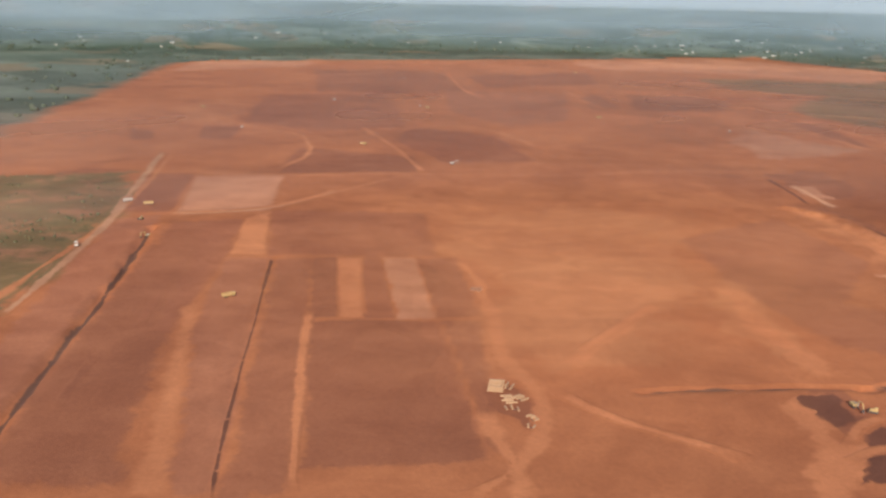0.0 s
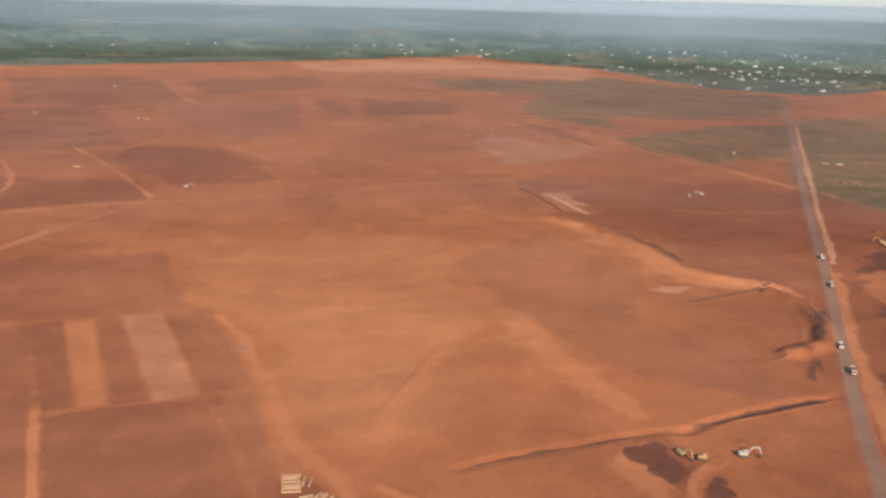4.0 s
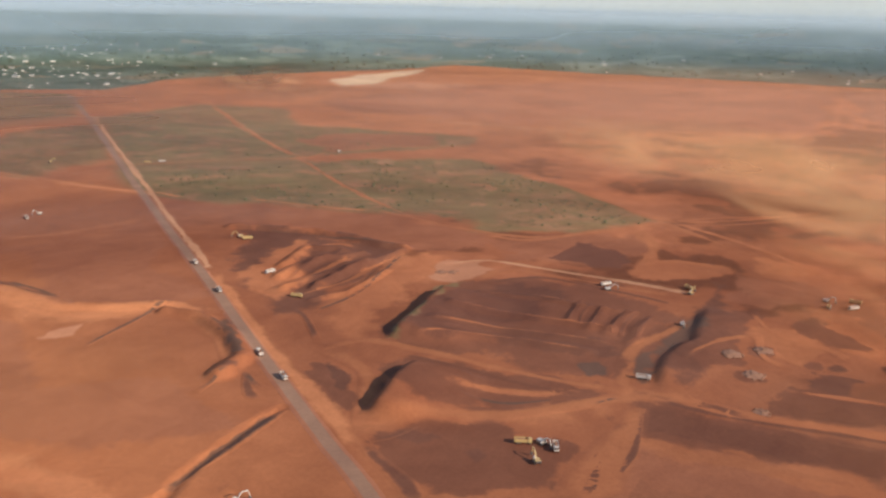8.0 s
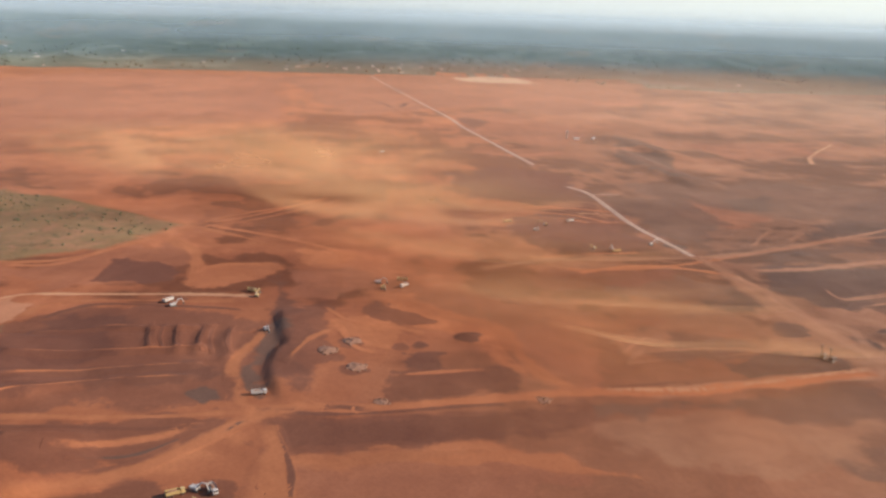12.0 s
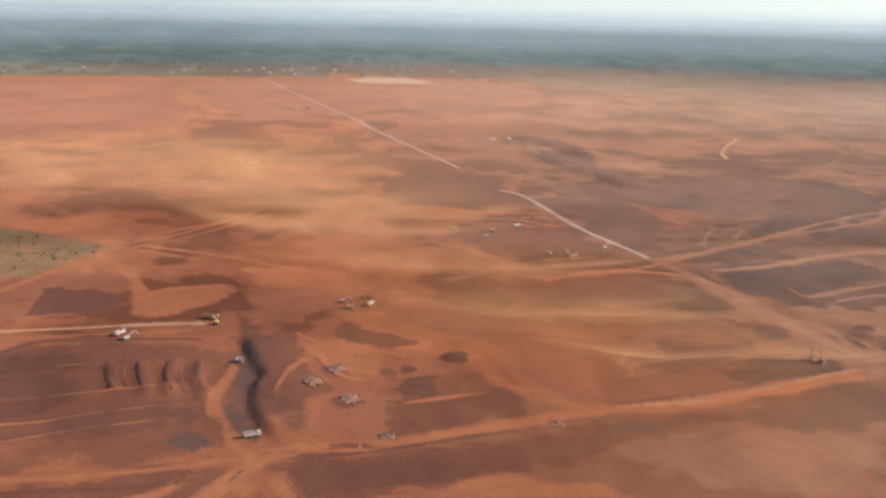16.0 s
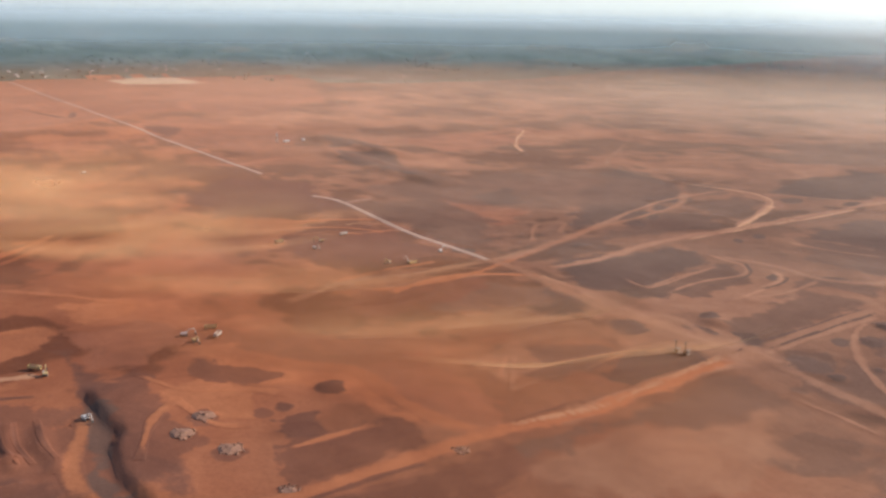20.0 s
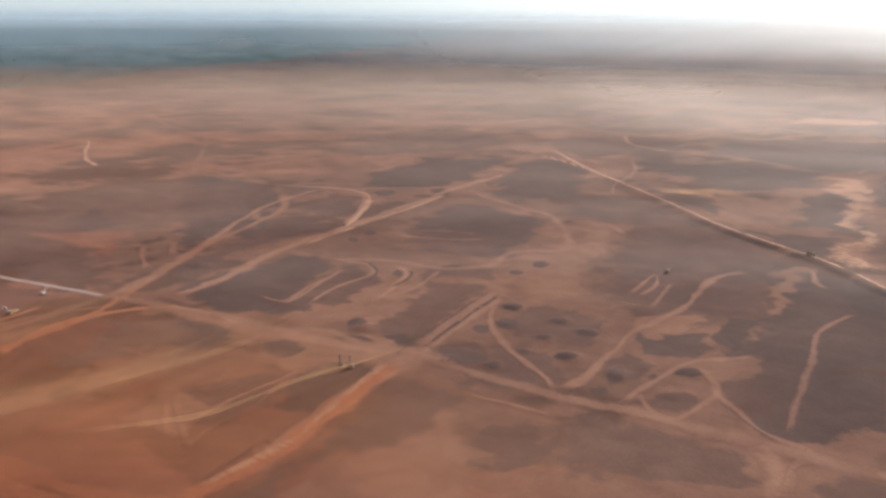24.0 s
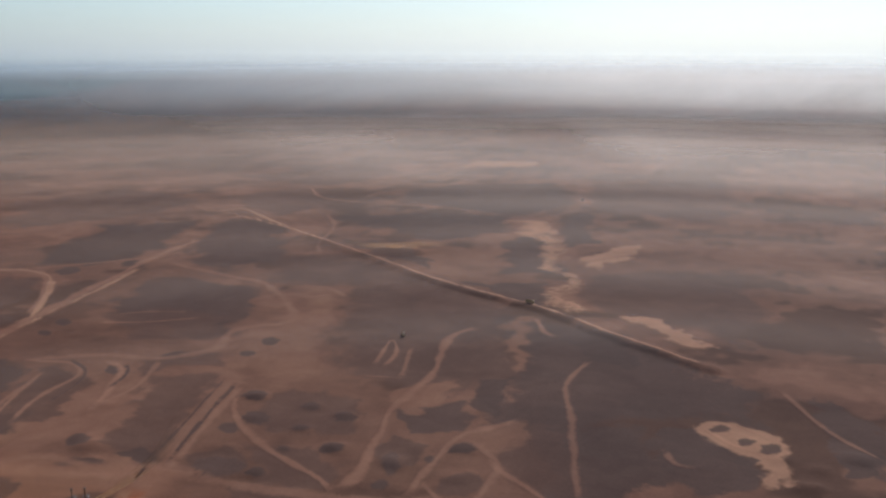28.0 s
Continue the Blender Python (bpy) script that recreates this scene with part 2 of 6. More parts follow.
def scarp(x, y, points, width):
    """A steep bank along a line, high on the line's right side, that falls off gently behind; it runs out at both ends."""
    lengths = np.hypot(*np.diff(points, axis=0).T)
    far, side, along = np.full(x.shape, 1e9), np.zeros(x.shape), np.zeros(x.shape)
    for (ax, ay), (bx, by), length, start in zip(points[:-1], points[1:], lengths, np.cumsum(lengths) - lengths):
        ux, uy = (bx - ax) / length, (by - ay) / length
        s = np.clip((x - ax) * ux + (y - ay) * uy, 0, length)
        d = np.hypot(x - ax - s * ux, y - ay - s * uy)
        nearer = d < far
        right = np.where((x - ax) * uy - (y - ay) * ux > 0, 1.0, -1.0)
        far, side, along = np.where(nearer, d, far), np.where(nearer, right, side), np.where(nearer, start + s, along)
    share = along / lengths.sum()
    return step(0.5 + far * side / 7) * (1 - step(far / width) * (side > 0)) * step(share * 6) * step((1 - share) * 6)


def ground_height(x, y):
    r = np.hypot(x - CENTRE[0], y - CENTRE[1])
    s = np.clip((r - INNER) / (RIM - INNER), 0, 1)
    z = RIM_HEIGHT * 0.5 * (s + s * s)
    z = z + 0.5 * lattice_noise(x, y, 90, 1) + 0.25 * lattice_noise(x, y, 28, 2) + 0.04 * lattice_noise(x, y, 9, 3)
    wx, wy = x + 2.5 * lattice_noise(x, y, 17, 5), y + 2.5 * lattice_noise(x, y, 17, 6)
    for kind, width, size, points in RELIEF:
        low, high = points.min(0) - 4 * width - 10, points.max(0) + 4 * width + 10
        some = (x > low[0]) & (x < high[0]) & (y > low[1]) & (y < high[1])
        if not some.any():
            continue
        px, py = wx[some], wy[some]
        if kind == "ditch":
            d = to_line(px, py, points)
            z[some] -= size * step(1.5 - d / width * 1.5) - 0.08 * size * step(1 - np.abs(d - 1.6 * width) / width)
        elif kind == "berm":
            d = to_line(px, py, points)
            lumps = 1 + 0.18 * lattice_noise(px, py, 7, 8)
            z[some] += size * lumps * step(1.35 - d / width)
        elif kind == "heap":
            d = np.hypot(px - points[0, 0], py - points[0, 1])
            z[some] += size * step(1.25 - d / width)
        elif kind == "scarp":
            z[some] += size * scarp(px, py, points, width) * (1 + 0.1 * lattice_noise(px, py, 25, 9))
    return z


# banks, ditches and heaps
relief("ditch", 5, 3, [(-238, 749), (-218, 597), (-206, 482), (-195, 384), (-191, 330)])
relief("ditch", 2.5, 1.0, [(-124, 666), (-107, 498), (-96, 396), (-87, 325)])
relief("ditch", 3.2, 1.8, [(215, 444), (258, 453), (315, 460)])
relief("ditch", 3, 1.2, [(99, 435), (135, 440), (179, 443), (215, 444)])
relief("berm", 9, 3, [(330, 875), (355, 831), (362, 763), (364, 695), (383, 663), (404, 639)])
relief("berm", 6, 4, [(395, 625), (397, 593), (383, 555), (361, 525), (332, 518)])
relief("berm", 6, 4, [(607, 763), (640, 689), (634, 590)])
relief("berm", 5, 3, [(624, 584), (568, 587), (503, 583)])
relief("berm", 5, 3, [(529, 636), (585, 658), (599, 632)])
relief("berm", 5, 3, [(501, 619), (561, 627), (598, 608)])
relief("berm", 5, 3, [(481, 597), (533, 594), (568, 587)])
relief("berm", 25, 6, [(1608, -156), (1533, -183), (1407, -203)])
relief("berm", 25, 5, [(1434, -123), (1277, -142), (1162, -171)])
relief("berm", 9, 2.5, [(980, -954), (789, -837), (597, -684), (483, -590), (351, -505), (283, -443), (201, -373)])
relief("heap", 10, 1.05, [(513, -221)])
relief("heap", 9, 1.05, [(463, -212)])
relief("heap", 12, 1.05, [(418, -151)])
relief("heap", 9, 1.05, [(380, -142)])
relief("heap", 9, 1.05, [(451, -105)])
relief("heap", 8, 1.05, [(436, -204)])
relief("heap", 8, 0.7, [(483, -131)])
relief("heap", 8, 1.05, [(454, -174)])
relief("heap", 10, 1.05, [(483, -97)])
relief("heap", 11, 1.05, [(342, -174)])
relief("heap", 12, 1.05, [(336, -134)])
relief("heap", 9, 1.05, [(138, -205)])
relief("heap", 10, 1.4, [(111, -227)])
relief("heap", 9, 1.05, [(144, -177)])
relief("heap", 7, 0.7, [(639, -232)])
relief("heap", 8, 0.7, [(579, -269)])
relief("heap", 7, 0.7, [(754, -314)])
relief("heap", 6, 0.7, [(733, -311)])
relief("heap", 9, 0.7, [(579, -120)])
relief("heap", 10, 0.7, [(554, -91)])
relief("heap", 10, 0.7, [(587, -47)])
relief("heap", 8, 0.7, [(587, -183)])
relief("heap", 8, 0.7, [(602, -174)])
relief("heap", 7, 0.7, [(493, -184)])
relief("heap", 6, 0.7, [(449, -142)])
relief("heap", 6, 0.7, [(442, -64)])
relief("heap", 7, 0.7, [(157, -212)])
relief("heap", 12, 1.05, [(144, -174)])
relief("heap", 12, 2, [(799, -148)])
relief("heap", 12, 2, [(567, -109)])
relief("heap", 8, 2, [(959, -352)])
relief("berm", 4, 1.2, [(572, 399), (533, 392)])
relief("berm", 4, 1.2, [(572, 381), (528, 373)])
relief("berm", 4, 1.2, [(578, 363), (526, 360)])
relief("berm", 4, 1.2, [(567, 347), (519, 342)])
relief("berm", 3, 2, [(507, 610), (573, 627), (598, 625)])
relief("berm", 3, 2, [(495, 580), (542, 584), (579, 584)])
relief("berm", 3, 2, [(473, 562), (503, 552), (568, 562)])
relief("heap", 8, 0.7, [(510, -220)])
relief("heap", 8, 0.7, [(421, -152)])
relief("heap", 11, 0.7, [(383, -144)])
relief("heap", 9, 0.7, [(370, -164)])
relief("heap", 11, 2, [(560, 188)])
relief("scarp", 70, 8, [(429, 471), (486, 486), (555, 501)])
relief("scarp", 60, 8, [(330, 419), (366, 426), (412, 435)])
relief("scarp", 90, 3.2, [(443, 302), (477, 310), (507, 317), (543, 310), (597, 319), (626, 323)])
relief("heap", 3, 1.6, [(236, 406)])
relief("heap", 3.5, 1.8, [(233, 399)])
relief("heap", 3, 1.6, [(231, 393)])
relief("heap", 2.5, 1.4, [(239, 416)])
relief("berm", 4.5, 1.7, [(447, 457), (476, 415), (488, 358)])
relief("berm", 4.5, 1.7, [(511, 469), (527, 420), (535, 358)])
relief("berm", 4.5, 1.7, [(553, 470), (573, 428), (573, 372)])
relief("berm", 4.5, 1.7, [(474, 461), (494, 417), (507, 359)])
relief("heap", 2.5, 1.4, [(237, 424)])


def grid_lines(low, high, cell):
    core = np.arange(low, high + 0.1, cell)
    far = [cell]
    while sum(far) < 4400:
        far.append(far[-1] * 1.045)
    out = np.cumsum(far)
    return np.concatenate((low - out[::-1], core, high + out))


GX, GY = grid_lines(-430, 960, 3.0), grid_lines(-560, 940, 3.0)
MX, MY = np.meshgrid(GX, GY)
# what lies past the rim is drawn back onto it
PULL = np.minimum(RIM / np.maximum(np.hypot(MX - CENTRE[0], MY - CENTRE[1]), 1.0), 1.0)
MX, MY = CENTRE[0] + (MX - CENTRE[0]) * PULL, CENTRE[1] + (MY - CENTRE[1]) * PULL
MZ = ground_height(MX, MY)
SITE = np.array([(-420, 300), (-640, 620), (-540, 890), (-590, 1250), (-630, 1690), (-711, 2500), (-365, 2700), (357, 2950), (1041, 3200), (1250, 2700), (1280, 2080), (1450, 1930), (1780, 2046), (2335, 1950), (2850, 1800), (2980, 1250), (3060, 700), (3050, 80), (2860, -430), (2740, -800), (2790, -1200), (2830, -1700), (2700, -2400), (2400, -3600), (-2200, -3600), (-1500, -1200), (-600, -300)], float)
MSITE = to_line(MX, MY, SITE, True)
# the red earth of the north goes over into brown earth in the south
drift = step((370 - MY - 0.12 * np.abs(MX - 200) + 110 * lattice_noise(MX, MY, 210, 11) + 60 * lattice_noise(MX, MY, 70, 12)) / 420)
east = step((MX - 190 + 0.22 * (600 - MY) + 60 * lattice_noise(MX, MY, 180, 13)) / 260) * (1 - 0.8 * step((MX - 700) / 700)) * (1 - step((MY - 850) / 500))
drift = drift * (1 - 0.25 * step((MX - 850) / 500) * step((MY + 1100) / 500))
EARTH = np.array(RED) * (1 - east[..., None]) + np.array(MAROON) * east[..., None]
EARTH = EARTH * (1 - drift[..., None]) + np.array(BROWN) * drift[..., None]
# earth dug over, dumped and graded: darker and paler blots, most of them in the south and east
bend_x, bend_y = MX + 25 * lattice_noise(MX, MY, 80, 41), MY + 25 * lattice_noise(MX, MY, 80, 42)
blots = 0.55 * lattice_noise(bend_x, bend_y, 120, 43) + 0.45 * lattice_noise(bend_x, bend_y, 47, 44) + 0.25 * lattice_noise(MX, MY, 19, 45) + 0.12 * lattice_noise(MX, MY, 8, 46)
worked = np.maximum(step((160 - MY) / 300), step((MX - 420) / 300) * step((900 - MY) / 300)) * (0.6 + 0.4 * step((MX + 900) / 500)) + 0.12
worked = np.minimum(worked, 1) * step((MSITE + 50) / 150)
EARTH *= (1 - 0.42 * worked * step((blots - 0.1) / 0.22))[..., None]
EARTH *= 1 + (0.28 * worked * step((-blots - 0.12) / 0.3))[..., None] * np.array((1.0, 1.08, 1.1))


def mesh_from(name, verts, faces, material, attributes=(), smooth=True):
    me = bpy.data.meshes.new(name)
    verts, faces = np.asarray(verts, np.float32), np.asarray(faces, np.int32)
    me.vertices.add(len(verts))
    me.vertices.foreach_set("co", verts.ravel())
    me.loops.add(faces.size)
    me.loops.foreach_set("vertex_index", faces.ravel())
    me.polygons.add(len(faces))
    me.polygons.foreach_set("loop_start", np.arange(0, faces.size, faces.shape[1], dtype=np.int32))
    for key, values in attributes:
        values = np.asarray(values, np.float32)
        if values.ndim == 1:
            me.attributes.new(key, "FLOAT", "POINT").data.foreach_set("value", values)
        else:
            me.attributes.new(key, "FLOAT_COLOR", "POINT").data.foreach_set("color", np.c_[values, np.ones(len(values))].astype(np.float32).ravel())
    me.materials.append(material)
    if smooth:
        me.polygons.foreach_set("use_smooth", np.ones(len(me.polygons), bool))
    me.update(calc_edges=True)
    me.validate()
    return me


def sheet(name, keep, lift, material, attributes, row=0, col=0):
    """The cells of the land's grid that are kept, as one mesh lifted above the land."""
    rows, cols = np.nonzero(keep)
    rows, cols = rows + row, cols + col
    wide = len(GX)
    corners = np.stack((rows * wide + cols, rows * wide + cols + 1, (rows + 1) * wide + cols + 1, (rows + 1) * wide + cols), 1)
    used, faces = np.unique(corners, return_inverse=True)
    verts = np.stack((MX.ravel()[used], MY.ravel()[used], MZ.ravel()[used] + (lift if np.ndim(lift) == 0 else lift[used // wide - row, used % wide - col])), 1)
    return mesh_from(name, verts, faces.reshape(-1, 4), material, [(k, v[used // wide - row, used % wide - col]) for k, v in attributes])


reach = np.hypot(MX - CENTRE[0], MY - CENTRE[1])
whole = reach < RIM - 1e-3
inside = whole[:-1, :-1] | whole[1:, :-1] | whole[:-1, 1:] | whole[1:, 1:]
ground = new("ground", sheet("ground", inside, 0.0, ground_material(), [("outside", np.clip(-MSITE / 120, -1, 1)), ("beneath", EARTH)]))
tagged(ground, "bare red laterite earth with green farmland beyond", "ground", kind="structure")

SKINS, TRACKS = [0], [0]
PATCH_LABELS = {  # what each tone of ground looks like
    "dark": "dark brown freshly graded bare earth", "rust": "dark rust-red levelled bare earth", "mid": "brown-red levelled bare earth", "pink": "pinkish red scraped bare earth",
    "light": "bright orange loose earth", "ochre": "orange loose earth", "soft": "dusty orange sunlit earth", "tan": "pale tan dry earth", "sand": "pale sandy cleared ground",
    "olive": "dull olive scrub on dry earth", "maroon": "dark maroon dug earth in the pit", "umber": "very dark brown damp bare earth, painted shade on cut banks", "deep": "dark maroon dug-over earth", "brown": "brown levelled bare earth", "clay": "pale orange-brown loose earth", "path": "pale orange dry loose earth", "fawn": "pale dusty levelled earth", "loam": "orange-brown earth churned by trucks", "grass": "dry green grass and low scrub",
}


def patch(name, tone, points):
    """A plot of ground with its own surface, lying on the land."""
    SKINS[0] += 1
    points = np.array(points, float)
    size = math.sqrt(np.prod(np.ptp(points, axis=0)) + 1)
    fade = min(max(size * (0.05 if name == "field" else 0.085), 3.0), 30.0)
    low, high = points.min(0) - 2 * fade, points.max(0) + 2 * fade
    c0, c1 = np.searchsorted(GX, (low[0], high[0]))
    r0, r1 = np.searchsorted(GY, (low[1], high[1]))
    c0, r0 = max(c0 - 1, 0), max(r0 - 1, 0)
    px, py = MX[r0:r1 + 1, c0:c1 + 1], MY[r0:r1 + 1, c0:c1 + 1]
    stray = min(size * (0.012 if name == "field" else 0.09), 18.0)
    cell = max(size * 0.22, 6.0)
    bend = [lattice_noise(px, py, cell, SKINS[0] + k) + 0.5 * lattice_noise(px, py, cell * 0.4, SKINS[0] + k + 7) for k in (0, 3)]
    d = to_line(px + stray * bend[0], py + stray * bend[1], points, True)
    near = d > -1.6 * fade
    keep = near[:-1, :-1] | near[1:, :-1] | near[:-1, 1:] | near[1:, 1:]
    keep &= inside[r0:r0 + keep.shape[0], c0:c0 + keep.shape[1]]
    full = "soil_" + name if name in ("plot", "clearing", "field") else name
    ob = new(full, sheet(full, keep, np.where(d > -1.0 * fade, 0.03 + 0.0004 * SKINS[0], -0.05), MATERIALS[tone], [("cover", np.clip(d / fade, -2, 2)), ("beneath", EARTH[r0:r1 + 1, c0:c1 + 1].copy())], r0, c0))
    soft = SOFT_EDGES.get(tone, 0.6)
    mask = FULLNESS.get(tone, 0.95) * step((d / fade + 0.4 * soft) / (1.1 * soft))[..., None]
    EARTH[r0:r1 + 1, c0:c1 + 1] = EARTH[r0:r1 + 1, c0:c1 + 1] * (1 - mask) + np.array(TONES[tone]) * mask
    return tagged(ob, PATCH_LABELS[tone], "field" if tone not in ("grass", "olive") else "scrub", kind="structure")


def land_at(x, y):
    """The height of the land's mesh."""
    x, y = np.asarray(x, float), np.asarray(y, float)
    c = np.clip(np.searchsorted(GX, x) - 1, 0, len(GX) - 2)
    r = np.clip(np.searchsorted(GY, y) - 1, 0, len(GY) - 2)
    u = np.clip((x - GX[c]) / (GX[c + 1] - GX[c]), 0, 1)
    v = np.clip((y - GY[r]) / (GY[r + 1] - GY[r]), 0, 1)
    return (MZ[r, c] * (1 - u) + MZ[r, c + 1] * u) * (1 - v) + (MZ[r + 1, c] * (1 - u) + MZ[r + 1, c + 1] * u) * v


def cell_of(x, y):
    return np.clip(np.searchsorted(GY, y) - 1, 0, len(GY) - 2), np.clip(np.searchsorted(GX, x) - 1, 0, len(GX) - 2)


def earth_at(x, y):
    """The colour of the earth at places, between the corners of their cells."""
    r, c = cell_of(x, y)
    u = np.clip((x - GX[c]) / (GX[c + 1] - GX[c]), 0, 1)[..., None]
    v = np.clip((y - GY[r]) / (GY[r + 1] - GY[r]), 0, 1)[..., None]
    return (EARTH[r, c] * (1 - u) + EARTH[r, c + 1] * u) * (1 - v) + (EARTH[r + 1, c] * (1 - u) + EARTH[r + 1, c + 1] * u) * v


def smooth_line(points, pace):
    """Places along a rounded line through the points."""
    p = np.array(points, float)
    p = np.vstack((2 * p[0] - p[1], p, 2 * p[-1] - p[-2]))
    out = []
    for a, b, c, d in zip(p, p[1:], p[2:], p[3:]):
        n = max(2, int(np.hypot(*(c - b)) / pace))
        s = np.linspace(0, 1, n, endpoint=False)[:, None]
        out.append(0.5 * (2 * b + (c - a) * s + (2 * a - 5 * b + 4 * c - d) * s**2 + (3 * b - a - 3 * c + d) * s**3))
    return np.vstack(out + [p[-2:-1]])


TRACK_LABELS = {
    "dark": "dark strip of turned red earth with painted shade", "light": "orange dirt track worn by trucks", "ochre": "ochre dirt track worn by trucks, painted light on berm crests", "tan": "pale dusty dirt track",
    "maroon": "dark maroon strip of earth", "umber": "narrow strip of dark earth with painted shade", "deep": "dark maroon strip of turned earth and painted shade", "brown": "brown strip of earth", "clay": "orange-brown dirt track worn by trucks", "path": "pale orange dirt track worn by trucks",
    "pink": "pinkish dirt track", "rust": "dark rust-red strip of earth", "mid": "brown-red strip of earth", "sand": "pale sandy streak", "asphalt": "worn dusty two-lane asphalt road", "concrete": "pale grey concrete site road",
}


def track(name, tone, width, points):
    """A strip of worn ground or a road along a line."""
    SKINS[0] += 1
    TRACKS[0] += 1
    line = smooth_line(points, 4.0 if width < 12 else 6.0)
    if tone not in ("asphalt", "concrete"):
        line = line + 0.3 * width * np.stack([lattice_noise(line[:, 0], line[:, 1], 31, SKINS[0] + k) for k in (0, 5)], 1)
    way = np.gradient(line, axis=0)
    way /= np.linalg.norm(way, axis=1)[:, None] + 1e-9
    side = np.stack((way[:, 1], -way[:, 0]), 1)
    hard = tone in ("asphalt", "concrete")
    half = width * (0.5 if hard else 0.62)
    wobble = 1 + (0 if hard else 0.4) * (lattice_noise(line[:, 0], line[:, 1], 23, SKINS[0]) + lattice_noise(line[:, 0], line[:, 1], 70, SKINS[0] + 2))
    steps = np.linspace(-1.7, 1.7, 9)
    across = line[:, None] + side[:, None] * (steps[None, :] * half)[:, :, None] * wobble[:, None, None]
    z = land_at(across[..., 0], across[..., 1]) + ((0.14 + 0.0006 * TRACKS[0]) * np.where(np.abs(steps) > 1.4, 0.1, 1.0))[None, :]
    verts = np.concatenate((across, z[..., None]), 2).reshape(-1, 3)
    n, k = len(line), len(steps)
    faces = [(i * k + j, i * k + j + 1, (i + 1) * k + j + 1, (i + 1) * k + j) for i in range(n - 1) for j in range(k - 1)]
    ends = np.minimum(np.arange(n), np.arange(n)[::-1])[:, None] / (3.0 if not hard else 0.5) - 0.6
    cover = np.minimum((1 - np.abs(steps))[None, :] * (1.15 if not hard else 4), ends)
    beneath = earth_at(across[..., 0], across[..., 1]).reshape(-1, 3)
    ob = new(name, mesh_from(name, verts, faces, MATERIALS[tone], [("cover", cover.ravel()), ("beneath", beneath)]))
    if not hard:
        low, high = line.min(0) - width, line.max(0) + width
        c0, c1 = np.searchsorted(GX, (low[0], high[0]))
        r0, r1 = np.searchsorted(GY, (low[1], high[1]))
        if c1 > c0 and r1 > r0:
            d = to_line(MX[r0:r1, c0:c1], MY[r0:r1, c0:c1], line[::3] if len(line) > 6 else line)
            mask = 0.9 * step(1.3 - d / half)[..., None]
            EARTH[r0:r1, c0:c1] = EARTH[r0:r1, c0:c1] * (1 - mask) + np.array(TONES[tone]) * mask
    return tagged(ob, TRACK_LABELS[tone], "road" if hard else "dirt track", kind="structure")


# ---- plots, clearings, tracks and roads ----
patch("grassland", "grass", [(-634, 875), (-458, 959), (-319, 992), (-280, 780), (-275, 679), (-259, 570), (-244, 490), (-259, 366)])
patch("field", "dark", [(-307, 977), (-261, 982), (-238, 803), (-280, 799)])
patch("field", "pink", [(-276, 774), (-241, 794), (-235, 734), (-200, 406), (-195, 314), (-217, 313), (-242, 485), (-266, 656)])
patch("field", "mid", [(-228, 774), (-170, 783), (-154, 504), (-124, 332), (-188, 330), (-191, 374), (-202, 471), (-214, 598)])
patch("field", "dark", [(-201, 772), (-169, 784), (-157, 672), (-154, 504), (-163, 504), (-180, 655)])
patch("field", "light", [(-151, 560), (-159, 549), (-142, 462), (-119, 327), (-104, 327), (-133, 463)])
patch("field", "pink", [(-159, 663), (-125, 663), (-86, 328), (-104, 327), (-139, 496)])
patch("field", "mid", [(-121, 664), (-95, 666), (-80, 538), (-57, 329), (-84, 328)])
patch("field", "dark", [(-78, 532), (-3, 537), (7, 487), (23, 359), (-57, 351)])
patch("field", "mid", [(-1, 537), (25, 538), (27, 368), (24, 362), (9, 487)])
patch("field", "mid", [(-94, 666), (-77, 668), (-62, 537), (-78, 536)])
patch("field", "light", [(-76, 668), (-59, 669), (-47, 539), (-61, 537)])
patch("field", "dark", [(-58, 680), (-46, 681), (-26, 537), (-45, 537)])
patch("field", "fawn", [(-44, 670), (-19, 672), (-3, 539), (-25, 537)])
patch("field", "mid", [(-18, 672), (12, 675), (25, 545), (-1, 539)])
patch("field", "dark", [(-152, 816), (-14, 824), (-4, 678), (-127, 669)])
patch("field", "light", [(-169, 784), (-152, 811), (-130, 671), (-157, 672)])
patch("field", "fawn", [(-254, 967), (-169, 976), (-152, 816), (-232, 801)])
patch("clearing", "soft", [(47, 616), (97, 709), (154, 666), (153, 575), (108, 476), (66, 458), (40, 506)])
patch("field", "mid", [(369, 1916), (531, 1844), (520, 1694), (335, 1629)])
patch("clearing", "fawn", [(363, 2900), (860, 3161), (1250, 2713), (1061, 2293), (761, 2510), (413, 2566)])
patch("scrub", "olive", [(613, 2339), (1061, 2293), (880, 1891), (629, 2064)])
patch("scrub", "olive", [(641, 1751), (870, 1869), (671, 1427), (646, 1553)])
patch("clearing", "soft", [(4, 808), (109, 886), (217, 797), (192, 642), (102, 526), (36, 448), (27, 608)])
patch("clearing", "light", [(86, 695), (97, 701), (99, 693), (88, 689)])
patch("field", "mid", [(197, 744), (301, 833), (326, 688), (265, 589), (316, 543), (288, 462), (226, 506), (202, 594)])
patch("field", "dark", [(187, 443), (205, 444), (208, 413), (186, 391), (182, 410)])
patch("field", "mid", [(-329, 2398), (-3, 2379), (41, 1936), (-95, 1841), (-250, 1852)])
patch("field", "dark", [(45, 2292), (365, 2441), (348, 2129), (87, 1994)])
patch("field", "mid", [(-337, 1791), (-106, 1839), (-54, 1376), (-178, 1316), (-298, 1399)])
patch("field", "dark", [(-58, 1375), (75, 1310), (108, 1104), (4, 1083), (-63, 1238)])
patch("field", "mid", [(-181, 1175), (-33, 1118), (-24, 1019), (-178, 995)])
